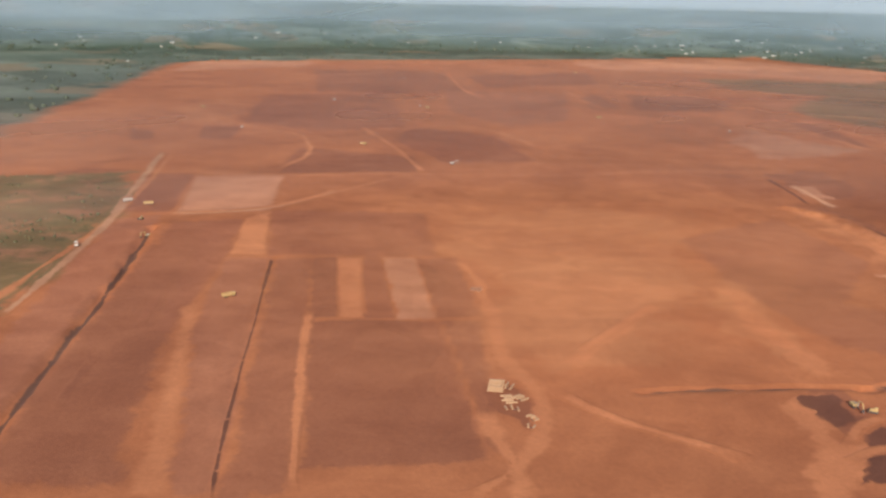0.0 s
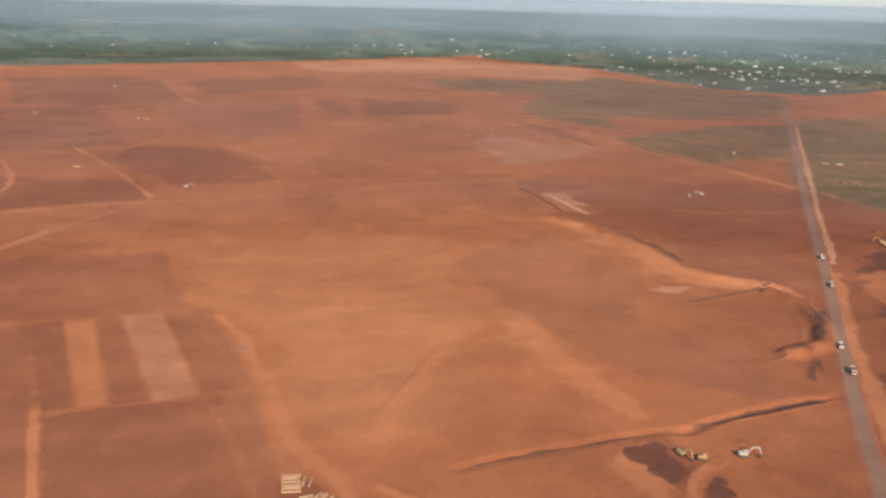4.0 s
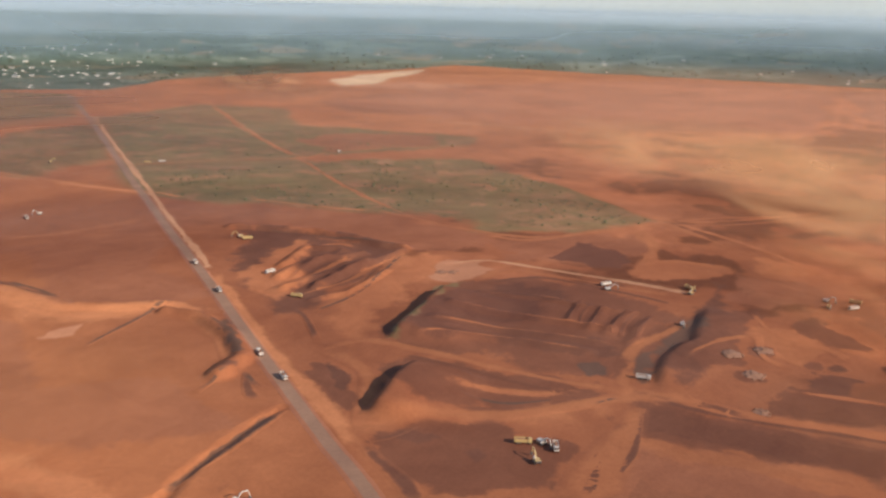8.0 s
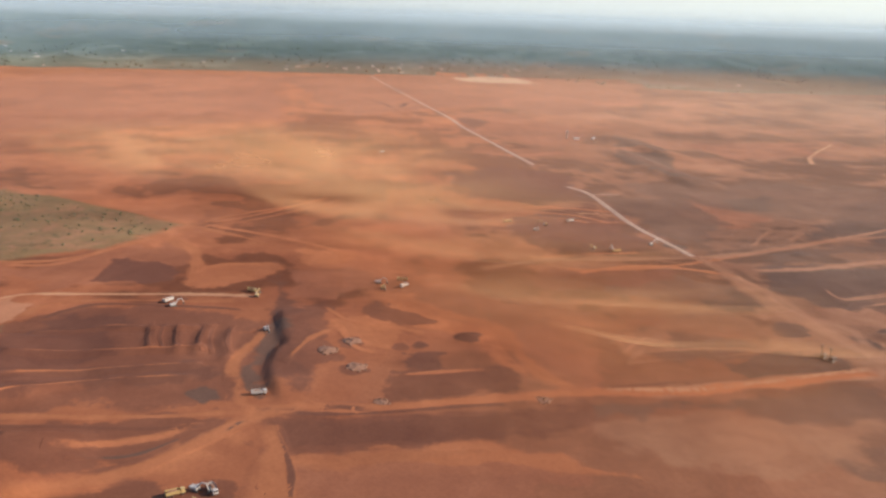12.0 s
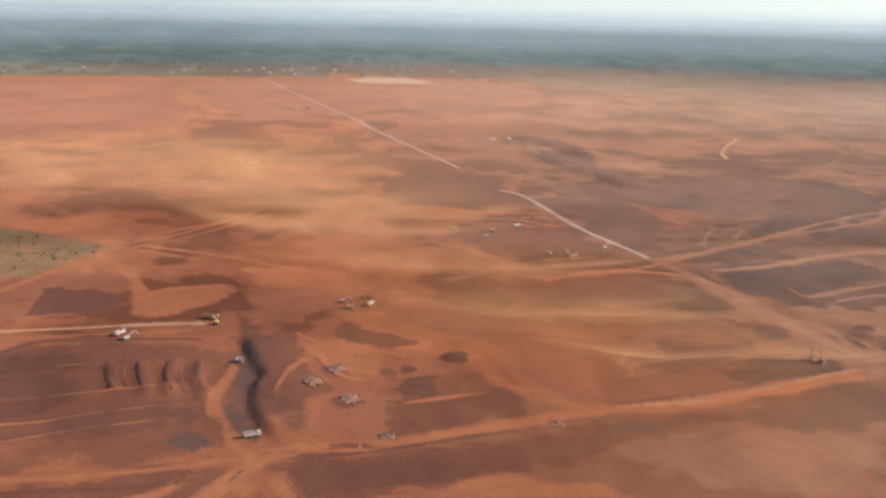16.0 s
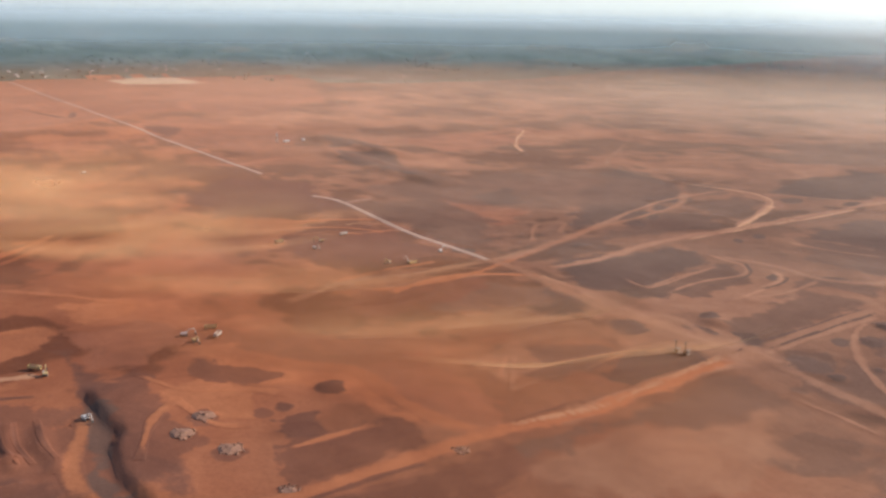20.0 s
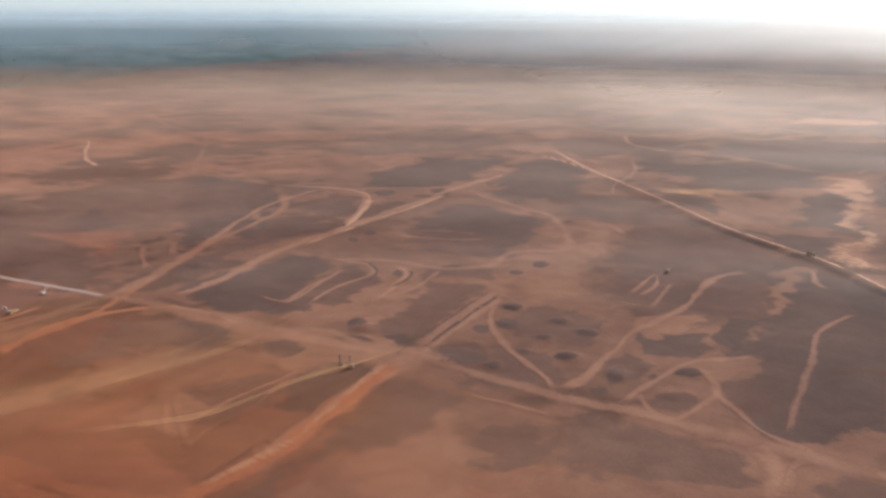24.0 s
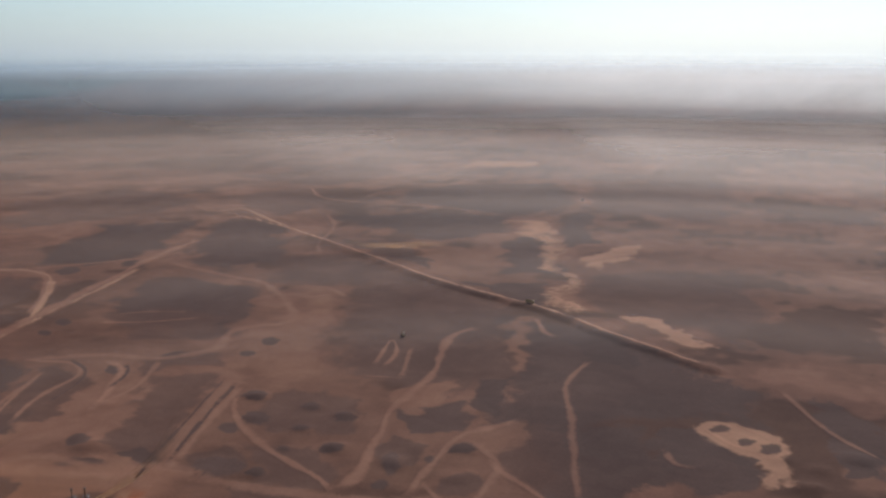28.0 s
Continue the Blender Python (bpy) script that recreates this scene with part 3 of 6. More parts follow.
patch("field", "mid", [(-345, 1349), (-290, 1357), (-276, 1228), (-320, 1222)])
patch("plot", "dark", [(-452, 1320), (-404, 1282), (-364, 1206), (-395, 1192)])
patch("field", "mid", [(80, 1814), (127, 1794), (122, 1623), (83, 1616)])
patch("field", "mid", [(301, 1923), (317, 1691), (262, 1631), (253, 1819)])
patch("field", "mid", [(376, 1895), (548, 1827), (494, 1656), (348, 1647)])
patch("field", "fawn", [(730, 2733), (1128, 2679), (1039, 2362), (744, 2504)])
patch("field", "fawn", [(-666, 2580), (-359, 2675), (-353, 2467), (-646, 2242)])
patch("clearing", "light", [(-446, 1536), (-386, 1721), (-325, 1574), (-294, 1339), (-366, 1369)])
patch("clearing", "fawn", [(470, 1439), (511, 1293), (519, 1201), (403, 1156), (405, 1304)])
patch("scrub", "olive", [(659, 1800), (811, 1738), (734, 1567), (620, 1585)])
patch("scrub", "olive", [(717, 2363), (1061, 2293), (944, 2034), (668, 2071)])
patch("field", "pink", [(-8, 1926), (244, 1923), (199, 1480), (96, 1399), (13, 1556)])
patch("field", "dark", [(-315, 969), (-262, 982), (-239, 805), (-275, 808)])
patch("field", "fawn", [(-259, 969), (-170, 986), (-160, 835), (-231, 812)])
patch("plot", "dark", [(-414, 974), (-374, 1002), (-326, 994), (-374, 969)])
patch("clearing", "soft", [(196, 639), (213, 621), (206, 543), (212, 485), (187, 487), (172, 522), (177, 582)])
patch("clearing", "fawn", [(422, 1262), (515, 1288), (559, 1236), (473, 1192)])
patch("clearing", "light", [(177, 434), (192, 440), (187, 414), (188, 397), (166, 397), (164, 417)])
patch("clearing", "light", [(328, 869), (353, 827), (371, 741), (373, 685), (408, 645), (396, 632), (356, 645), (336, 682), (331, 773)])
patch("clearing", "fawn", [(308, 651), (326, 657), (347, 651), (328, 638)])
patch("scrub", "olive", [(658, 935), (1084, 1524), (1378, 1556), (1425, 1366), (729, 742), (695, 831), (660, 851)])
patch("scrub", "olive", [(624, 1734), (1137, 2449), (1248, 2055), (1341, 1903), (1075, 1526), (860, 1563), (685, 1617)])
patch("scrub", "olive", [(632, 1342), (923, 1477), (1030, 1454), (806, 1135), (646, 1118)])
patch("plot", "mid", [(362, 1879), (414, 1870), (374, 1636), (333, 1660)])
patch("clearing", "fawn", [(413, 1240), (510, 1315), (566, 1249), (467, 1180)])
patch("plot", "mid", [(555, 1559), (600, 1477), (573, 1262), (535, 1293)])
patch("plot", "mid", [(376, 1069), (438, 1069), (431, 956), (382, 909), (361, 971)])
patch("clearing", "fawn", [(365, 981), (392, 983), (392, 917), (370, 923)])
patch("plot", "mid", [(490, 953), (549, 967), (527, 933), (487, 924)])
patch("scrub", "grass", [(777, 1057), (928, 969), (1111, 778), (983, 587), (882, 438), (831, 456), (742, 559), (770, 655), (723, 753), (664, 916)])
patch("scrub", "grass", [(1015, 1409), (1230, 1324), (1325, 853), (1201, 837), (985, 976), (804, 1120)])
patch("plot", "dark", [(637, 875), (714, 746), (731, 638), (713, 538), (660, 515), (636, 587), (614, 762)])
patch("plot", "dark", [(718, 528), (819, 440), (764, 413), (699, 406), (652, 496)])
patch("plot", "dark", [(435, 862), (493, 850), (572, 837), (482, 707), (442, 632), (414, 637), (366, 695)])
patch("plot", "mid", [(1582, 1421), (1855, 1430), (1779, 1060), (1586, 1037), (1457, 1241)])
patch("plot", "dark", [(1110, 1098), (1235, 1058), (1293, 940), (1182, 895), (1048, 965)])
patch("clearing", "sand", [(2048, 1745), (2313, 1819), (2692, 1833), (2493, 1732), (2036, 1587), (1940, 1626)])
patch("clearing", "fawn", [(1940, 1626), (2168, 1566), (2322, 1332), (2196, 1172), (2004, 1393)])
patch("clearing", "pink", [(1610, 1407), (2276, 1387), (2917, 1048), (2858, 566), (1759, 426), (1556, 701), (1505, 1106)])
patch("clearing", "pink", [(2858, 566), (3143, 49), (3026, -556), (2215, -362), (2095, 95), (1861, 325)])
patch("clearing", "sand", [(3093, 65), (3128, -164), (2868, -218), (2824, -40)])
patch("plot", "mid", [(1102, -131), (1057, -187), (941, -186), (907, -129), (959, -73)])
patch("plot", "deep", [(1217, 165), (1279, 63), (1182, 1), (1067, -2), (1017, 39), (1045, 137)])
patch("plot", "deep", [(911, 127), (934, 32), (827, -19), (801, 14), (802, 99)])
patch("plot", "mid", [(1950, 113), (1994, -34), (1655, -159), (1509, -21), (1602, 76)])
patch("plot", "mid", [(2312, -63), (2338, -210), (2163, -306), (1987, -155), (2051, -44)])
patch("plot", "mid", [(1567, -267), (1622, -513), (1460, -473), (1395, -299)])
patch("plot", "umber", [(128, -339), (88, -285), (100, -202), (123, -237)])
patch("plot", "deep", [(1080, -139), (1104, -182), (1032, -216), (990, -175), (1031, -122)])
patch("clearing", "ochre", [(747, 406), (722, 386), (691, 370), (659, 385), (687, 400)])
patch("plot", "maroon", [(752, 474), (728, 412), (679, 409), (677, 474)])
patch("clearing", "ochre", [(721, 399), (739, 381), (744, 332), (707, 328), (671, 377), (677, 395)])
patch("clearing", "ochre", [(791, 323), (790, 268), (760, 265), (730, 307)])
patch("clearing", "ochre", [(710, 402), (723, 375), (717, 337), (664, 374), (663, 390)])
patch("scrub", "olive", [(1015, 669), (965, 562), (874, 432), (790, 484), (735, 561)])
patch("dug_plot", "umber", [(94, -228), (102, -212), (112, -198), (123, -199), (123, -214), (125, -226), (117, -238), (106, -247), (97, -242)])
patch("clearing", "ochre", [(1033, 176), (1057, 123), (1008, 75), (1007, 31), (958, 90), (895, 120), (917, 146), (982, 153)])
patch("plot", "rust", [(955, 97), (1036, 1), (899, 4), (828, -11), (819, 38), (864, 97), (895, 120)])
patch("clearing", "ochre", [(437, 540), (615, 585), (643, 562), (608, 533), (452, 498), (407, 494), (410, 510)])
patch("plot", "rust", [(437, 472), (551, 497), (604, 487), (630, 397), (578, 326), (502, 320), (465, 326), (455, 359), (443, 410), (436, 451)])
patch("plot", "maroon", [(452, 469), (544, 488), (595, 467), (599, 422), (534, 411), (467, 427)])
patch("plot", "rust", [(385, 454), (423, 442), (430, 403), (440, 353), (439, 322), (419, 327), (377, 358), (360, 396), (370, 424)])
patch("plot", "deep", [(489, 475), (505, 422), (513, 361), (497, 340), (477, 369), (467, 419)])
patch("plot", "umber", [(467, 357), (476, 345), (462, 334), (447, 342)])
patch("plot", "rust", [(376, 492), (380, 470), (342, 433), (326, 434), (341, 460)])
patch("plot", "deep", [(382, 482), (376, 459), (357, 444), (352, 451)])
patch("clearing", "ochre", [(321, 438), (331, 419), (352, 391), (375, 357), (414, 329), (408, 320), (375, 338), (343, 393), (313, 403), (285, 368), (285, 387)])
patch("plot", "rust", [(313, 403), (341, 392), (365, 352), (359, 317), (321, 302), (287, 335), (285, 368)])
patch("dug_plot", "deep", [(325, 356), (334, 352), (328, 342), (318, 346)])
patch("dug_plot", "deep", [(320, 395), (333, 387), (334, 371), (321, 379)])
patch("clearing", "ochre", [(484, 333), (489, 326), (449, 314), (452, 289), (440, 285), (431, 309), (440, 321)])
patch("plot", "rust", [(422, 300), (433, 269), (437, 227), (440, 183), (408, 180), (391, 244), (383, 286)])
patch("plot", "mid", [(355, 291), (378, 241), (388, 178), (360, 175), (299, 277)])
patch("plot", "deep", [(595, 323), (714, 328), (564, 287), (462, 288), (495, 317)])
patch("verge", "grass", [(438, 473), (560, 503), (577, 492), (505, 484), (441, 466)])
patch("rubble_bed", "fawn", [(581, 527), (618, 542), (638, 515), (616, 493), (577, 497), (563, 512)])
patch("plot", "deep", [(614, 755), (631, 682), (637, 599), (626, 582), (457, 547), (452, 572), (477, 632)])
patch("clearing", "ochre", [(486, 646), (543, 667), (605, 681), (606, 663), (538, 630), (509, 587), (450, 586), (453, 605)])
# shaded faces of the cut bank, painted as dark patches
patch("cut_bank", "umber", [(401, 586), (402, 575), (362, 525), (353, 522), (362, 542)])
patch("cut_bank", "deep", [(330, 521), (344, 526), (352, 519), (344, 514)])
patch("clearing", "light", [(166, 418), (174, 429), (179, 418), (178, 388), (190, 382), (177, 360), (161, 327), (150, 327), (165, 374)])
patch("plot", "deep", [(179, 434), (198, 440), (199, 413), (185, 392), (181, 406)])
patch("plot", "deep", [(194, 393), (209, 401), (205, 381), (191, 380)])
patch("plot", "deep", [(183, 367), (200, 376), (191, 351), (175, 345)])
patch("clearing", "loam", [(516, -97), (537, -248), (485, -266), (413, -256), (316, -232), (309, -180), (326, -161), (314, -95), (382, -91), (474, -87)])
patch("clearing", "clay", [(690, -33), (620, -80), (516, -103), (499, -51), (542, -16), (641, -35)])
patch("clearing", "loam", [(789, -221), (825, -461), (831, -671), (705, -557), (580, -430), (596, -309), (616, -177), (717, -228)])
patch("plot", "umber", [(1185, -443), (1137, -490), (1050, -472), (973, -409), (903, -290), (865, -214), (876, -187)])
patch("plot", "brown", [(1044, -475), (993, -514), (952, -455), (978, -427)])
patch("plot", "brown", [(922, -389), (946, -487), (898, -475), (844, -389), (864, -351)])
patch("plot", "umber", [(957, -541), (1034, -772), (943, -850), (875, -671), (896, -552)])
patch("plot", "umber", [(806, -619), (905, -870), (831, -879), (711, -733), (692, -618), (733, -579)])
patch("plot", "umber", [(778, -409), (798, -509), (741, -529), (655, -508), (621, -434), (607, -346), (624, -315), (696, -346)])
patch("plot", "umber", [(734, -74), (752, -115), (780, -226), (749, -242), (706, -205), (688, -163), (633, -145), (630, -112), (641, -75), (696, -66)])
patch("plot", "brown", [(674, -147), (700, -237), (667, -234), (633, -199), (621, -137), (639, -122)])
patch("plot", "brown", [(569, -124), (602, -232), (586, -257), (549, -250), (532, -175), (515, -109), (548, -104)])
patch("plot", "brown", [(673, -540), (684, -662), (627, -691), (509, -592), (411, -541), (384, -493), (348, -319), (390, -268), (424, -258), (491, -288), (523, -388), (570, -545)])
patch("plot", "umber", [(386, -492), (347, -489), (284, -448), (213, -387), (156, -338), (154, -247), (206, -270), (243, -246), (273, -178), (340, -232), (352, -309)])
patch("plot", "umber", [(313, -222), (243, -246), (221, -167), (238, -118), (260, -107), (277, -114)])
patch("plot", "brown", [(322, -163), (313, -222), (287, -224), (262, -130), (275, -115), (303, -135)])
patch("plot", "umber", [(407, -218), (369, -257), (354, -225), (349, -198), (385, -186)])
patch("plot", "umber", [(750, -1285), (495, -1466), (427, -1153), (510, -1047), (698, -1112)])
patch("plot", "umber", [(770, -972), (502, -1051), (470, -906), (544, -820), (657, -859)])
patch("plot", "umber", [(469, -815), (428, -928), (374, -677), (425, -635)])
patch("plot", "umber", [(460, -602), (368, -634), (357, -519), (385, -529)])
patch("plot", "brown", [(329, -557), (316, -676), (166, -753), (158, -407), (222, -479), (293, -505)])
patch("plot", "brown", [(440, -1450), (185, -1586), (172, -1014), (287, -1106), (386, -1112)])
patch("plot", "umber", [(440, -1084), (394, -1108), (355, -874), (387, -816)])
patch("plot", "brown", [(486, -51), (450, -51), (372, -61), (349, 0), (447, 49)])
patch("plot", "brown", [(378, -82), (280, -89), (254, -47), (347, -1)])
patch("clearing", "loam", [(430, -14), (437, -55), (374, -58), (364, -13), (394, 15)])
patch("plot", "umber", [(699, -40), (650, -53), (621, -40), (616, 13), (615, 30)])
patch("plot", "brown", [(585, 40), (546, -21), (517, 29), (521, 72), (538, 94), (585, 55)])
patch("plot", "umber", [(542, -20), (531, -59), (510, -60), (490, 15), (502, 32), (522, 24)])
patch("plot", "umber", [(234, -239), (204, -254), (185, -232), (168, -189), (177, -164), (206, -149), (225, -174)])
patch("plot", "brown", [(237, -86), (194, -97), (151, -103), (150, -71), (227, -33)])
patch("clearing", "clay", [(577, -244), (588, -334), (579, -382), (580, -430), (608, -526), (581, -555), (555, -418), (519, -368), (498, -276), (506, -239), (544, -261)])
patch("clearing", "tan", [(489, -1000), (456, -913), (406, -826), (377, -709), (357, -624), (345, -513), (323, -519), (364, -751), (384, -838), (452, -1020)])
patch("clearing", "clay", [(590, -752), (538, -779), (463, -776), (425, -635), (475, -609), (534, -663), (574, -739)])
patch("clearing", "clay", [(424, -258), (382, -294), (380, -238), (401, -215)])
patch("clearing", "clay", [(352, -191), (337, -210), (316, -232), (310, -195), (324, -167), (343, -179)])
patch("clearing", "clay", [(350, -318), (340, -331), (362, -481), (383, -470)])
patch("clearing", "tan", [(208, -257), (195, -269), (177, -267), (154, -247), (152, -168), (163, -175), (174, -208), (195, -227)])
patch("clearing", "clay", [(539, -80), (516, -103), (487, -81), (493, -49), (528, -60)])
patch("clearing", "tan", [(361, -753), (300, -881), (287, -783), (340, -711)])
patch("clearing", "tan", [(760, -1778), (596, -1800), (599, -1697), (739, -1658)])
patch("clearing", "tan", [(279, -512), (260, -522), (201, -452), (195, -429), (232, -446)])
patch("plot", "brown", [(502, -110), (487, -134), (463, -124), (455, -97), (477, -91)])
patch("plot", "brown", [(503, -233), (472, -249), (429, -227), (419, -169), (458, -161), (493, -181)])
patch("plot", "brown", [(474, -141), (435, -149), (405, -122), (408, -96), (441, -94)])
patch("plot", "brown", [(401, -155), (392, -182), (367, -172), (367, -141), (383, -133)])
patch("plot", "brown", [(742, -372), (695, -423), (629, -404), (606, -325), (671, -313)])
patch("plot", "brown", [(639, -268), (594, -306), (557, -272), (599, -260), (619, -232)])
patch("plot", "brown", [(912, -298), (883, -355), (821, -345), (808, -254), (827, -212), (821, -175)])
patch("plot", "brown", [(834, -169), (820, -206), (770, -130), (759, -89), (806, -129)])
patch("plot", "umber", [(548, -104), (535, -117), (515, -109), (519, -96)])
patch("plot", "brown", [(465, -92), (414, -93), (418, -73), (450, -75)])
patch("plot", "brown", [(394, 15), (406, -27), (376, -49), (355, -11), (361, 17)])
patch("plot", "umber", [(366, -302), (346, -312), (338, -227), (362, -247)])
patch("plot", "umber", [(681, -796), (604, -789), (490, -634), (589, -691)])
patch("plot", "brown", [(1007, -1062), (943, -1226), (815, -1072), (828, -910)])
patch("plot", "brown", [(1144, -1320), (1003, -1716), (835, -1488), (905, -1247)])
patch("plot", "brown", [(1312, -900), (1229, -1120), (1015, -1018), (1067, -816), (1146, -713)])
patch("plot", "umber", [(322, -469), (282, -439), (252, -360), (288, -366), (328, -425)])
patch("dug_plot", "umber", [(503, -224), (502, -216), (506, -210), (513, -210), (520, -216), (522, -224), (518, -230), (510, -230)])
patch("dug_plot", "umber", [(484, -188), (482, -180), (486, -174), (493, -174), (500, -180), (502, -189), (498, -195), (491, -195)])
patch("dug_plot", "umber", [(495, -165), (493, -157), (495, -152), (501, -153), (507, -159), (509, -167), (507, -172), (501, -171)])
patch("dug_plot", "umber", [(458, -215), (457, -209), (461, -204), (467, -204), (471, -208), (472, -215), (469, -220), (463, -220)])
patch("dug_plot", "umber", [(427, -205), (426, -197), (430, -192), (437, -192), (442, -198), (443, -206), (439, -211), (433, -211)])
patch("dug_plot", "umber", [(451, -177), (450, -172), (452, -169), (457, -169), (460, -172), (461, -177), (459, -180), (454, -180)])
patch("dug_plot", "umber", [(415, -154), (415, -147), (419, -142), (425, -142), (430, -146), (431, -153), (427, -158), (420, -158)])
patch("dug_plot", "umber", [(446, -107), (445, -101), (448, -97), (453, -97), (458, -102), (459, -107), (456, -112), (451, -111)])
patch("dug_plot", "umber", [(447, -143), (446, -139), (448, -136), (452, -136), (455, -139), (456, -144), (454, -147), (450, -146)])
patch("dug_plot", "umber", [(376, -143), (372, -131), (374, -124), (380, -127), (386, -138), (390, -151), (388, -158), (383, -155)])
patch("dug_plot", "umber", [(372, -114), (372, -109), (374, -106), (379, -106), (382, -109), (382, -114), (380, -118), (375, -118)])
patch("dug_plot", "umber", [(335, -177), (336, -170), (342, -165), (349, -164), (353, -168), (353, -175), (347, -181), (340, -182)])
patch("dug_plot", "umber", [(355, -155), (355, -150), (358, -146), (361, -147), (364, -150), (365, -155), (362, -158), (358, -158)])
patch("dug_plot", "umber", [(462, -114), (461, -102), (469, -93), (483, -91), (493, -98), (495, -110), (487, -120), (473, -121)])
patch("dug_plot", "umber", [(553, -345), (550, -336), (554, -330), (561, -331), (567, -338), (569, -347), (566, -353), (559, -352)])
patch("dug_plot", "umber", [(557, -309), (555, -303), (558, -299), (564, -299), (569, -303), (570, -309), (567, -314), (561, -314)])
patch("dug_plot", "umber", [(605, -290), (605, -284), (611, -278), (620, -276), (626, -280), (627, -286), (621, -292), (612, -294)])
patch("dug_plot", "umber", [(634, -242), (631, -234), (633, -228), (640, -229), (648, -235), (651, -244), (649, -249), (642, -248)])
patch("dug_plot", "umber", [(573, -119), (570, -112), (574, -107), (581, -106), (588, -111), (591, -119), (588, -124), (580, -124)])
patch("dug_plot", "umber", [(541, -91), (540, -82), (548, -74), (560, -71), (570, -76), (572, -85), (563, -93), (550, -95)])
patch("dug_plot", "umber", [(570, -49), (566, -39), (571, -31), (583, -30), (596, -36), (601, -47), (595, -56), (582, -56)])
patch("dug_plot", "umber", [(761, -344), (757, -336), (758, -331), (765, -332), (773, -338), (778, -347), (776, -352), (769, -351)])
patch("dug_plot", "umber", [(755, -311), (751, -304), (753, -300), (759, -300), (766, -305), (769, -312), (767, -317), (761, -316)])
patch("dug_plot", "umber", [(941, -402), (933, -388), (938, -378), (952, -378), (969, -388), (977, -402), (972, -413), (957, -413)])
patch("dug_plot", "umber", [(910, -341), (904, -330), (907, -323), (917, -323), (929, -331), (936, -342), (934, -349), (923, -349)])
patch("dug_plot", "umber", [(853, -265), (847, -255), (851, -248), (862, -248), (874, -255), (881, -265), (877, -273), (866, -273)])
patch("dug_plot", "umber", [(840, -581), (836, -569), (842, -560), (854, -560), (865, -568), (869, -580), (863, -589), (851, -590)])
patch("dug_plot", "umber", [(185, -258), (187, -252), (192, -247), (196, -247), (199, -251), (197, -257), (193, -262), (188, -262)])
patch("dug_plot", "umber", [(169, -240), (171, -233), (175, -229), (180, -229), (182, -233), (181, -240), (176, -244), (171, -244)])
patch("dug_plot", "umber", [(155, -232), (157, -223), (162, -217), (167, -218), (169, -225), (168, -234), (163, -240), (158, -239)])
patch("dug_plot", "umber", [(169, -209), (171, -202), (177, -197), (182, -197), (185, -201), (183, -208), (178, -213), (172, -213)])
patch("dug_plot", "umber", [(169, -176), (171, -168), (177, -162), (184, -162), (187, -167), (185, -175), (179, -181), (172, -181)])
patch("dug_plot", "brown", [(318, -132), (319, -120), (328, -111), (340, -110), (347, -117), (347, -129), (338, -139), (326, -140)])
patch("dug_plot", "brown", [(440, -71), (440, -66), (442, -63), (447, -62), (451, -65), (452, -70), (449, -74), (444, -74)])
patch("plot", "rust", [(433, 307), (435, 268), (445, 184), (453, 125), (431, 126), (407, 163), (401, 237), (385, 298), (408, 304)])
patch("clearing", "ochre", [(385, 297), (398, 237), (402, 175), (384, 147), (365, 126), (371, 295)])
patch("plot", "mid", [(375, 285), (381, 234), (381, 175), (366, 142), (346, 179), (351, 285)])
patch("clearing", "clay", [(431, 126), (449, 71), (430, 25), (437, -29), (367, 16), (371, 62), (385, 98), (394, 130)])
patch("plot", "brown", [(452, 122), (462, 49), (480, -56), (441, -31), (434, 23), (450, 71), (432, 122)])
patch("clearing", "ochre", [(667, 266), (655, 225), (615, 193), (589, 158), (540, 153), (485, 142), (470, 126), (463, 148), (495, 163), (532, 173), (561, 189), (599, 230), (637, 251)])
patch("plot", "mid", [(583, 161), (595, 112), (491, 103), (473, 125), (492, 140), (540, 151)])
patch("plot", "rust", [(501, 242), (509, 170), (493, 163), (469, 164), (458, 212), (446, 244), (477, 244)])
patch("plot", "deep", [(531, 232), (534, 204), (499, 211), (507, 231)])
patch("clearing", "ochre", [(591, 284), (600, 253), (577, 232), (536, 239), (537, 256), (558, 270)])
patch("plot", "rust", [(627, 307), (638, 283), (549, 284), (503, 271), (496, 291), (514, 304)])
patch("plot", "mid", [(727, 323), (724, 264), (662, 224), (671, 262), (638, 283), (640, 311)])
patch("plot", "rust", [(637, 251), (610, 221), (586, 208), (582, 235), (606, 260)])
patch("dug_plot", "deep", [(560, 178), (552, 182), (549, 189), (553, 196), (562, 197), (570, 193), (574, 185), (570, 179)])
patch("dug_plot", "deep", [(457, 163), (454, 165), (453, 169), (455, 173), (458, 174), (461, 172), (462, 167), (460, 164)])
patch("dug_plot", "deep", [(458, 149), (455, 151), (454, 155), (456, 158), (459, 159), (462, 156), (463, 153), (461, 149)])
patch("dug_plot", "deep", [(545, 216), (540, 218), (538, 221), (540, 225), (545, 226), (550, 224), (552, 220), (549, 217)])
patch("spoil_heap", "rust", [(545, 256), (536, 259), (532, 265), (537, 271), (546, 274), (556, 271), (560, 264), (555, 258)])
patch("spoil_heap", "rust", [(527, 272), (521, 274), (519, 279), (522, 284), (528, 286), (535, 284), (537, 279), (534, 274)])
patch("spoil_heap", "rust", [(498, 253), (491, 256), (489, 263), (492, 269), (500, 272), (506, 269), (509, 262), (505, 255)])
patch("spoil_heap", "rust", [(540, 228), (535, 230), (533, 234), (536, 238), (541, 239), (547, 237), (549, 233), (546, 229)])
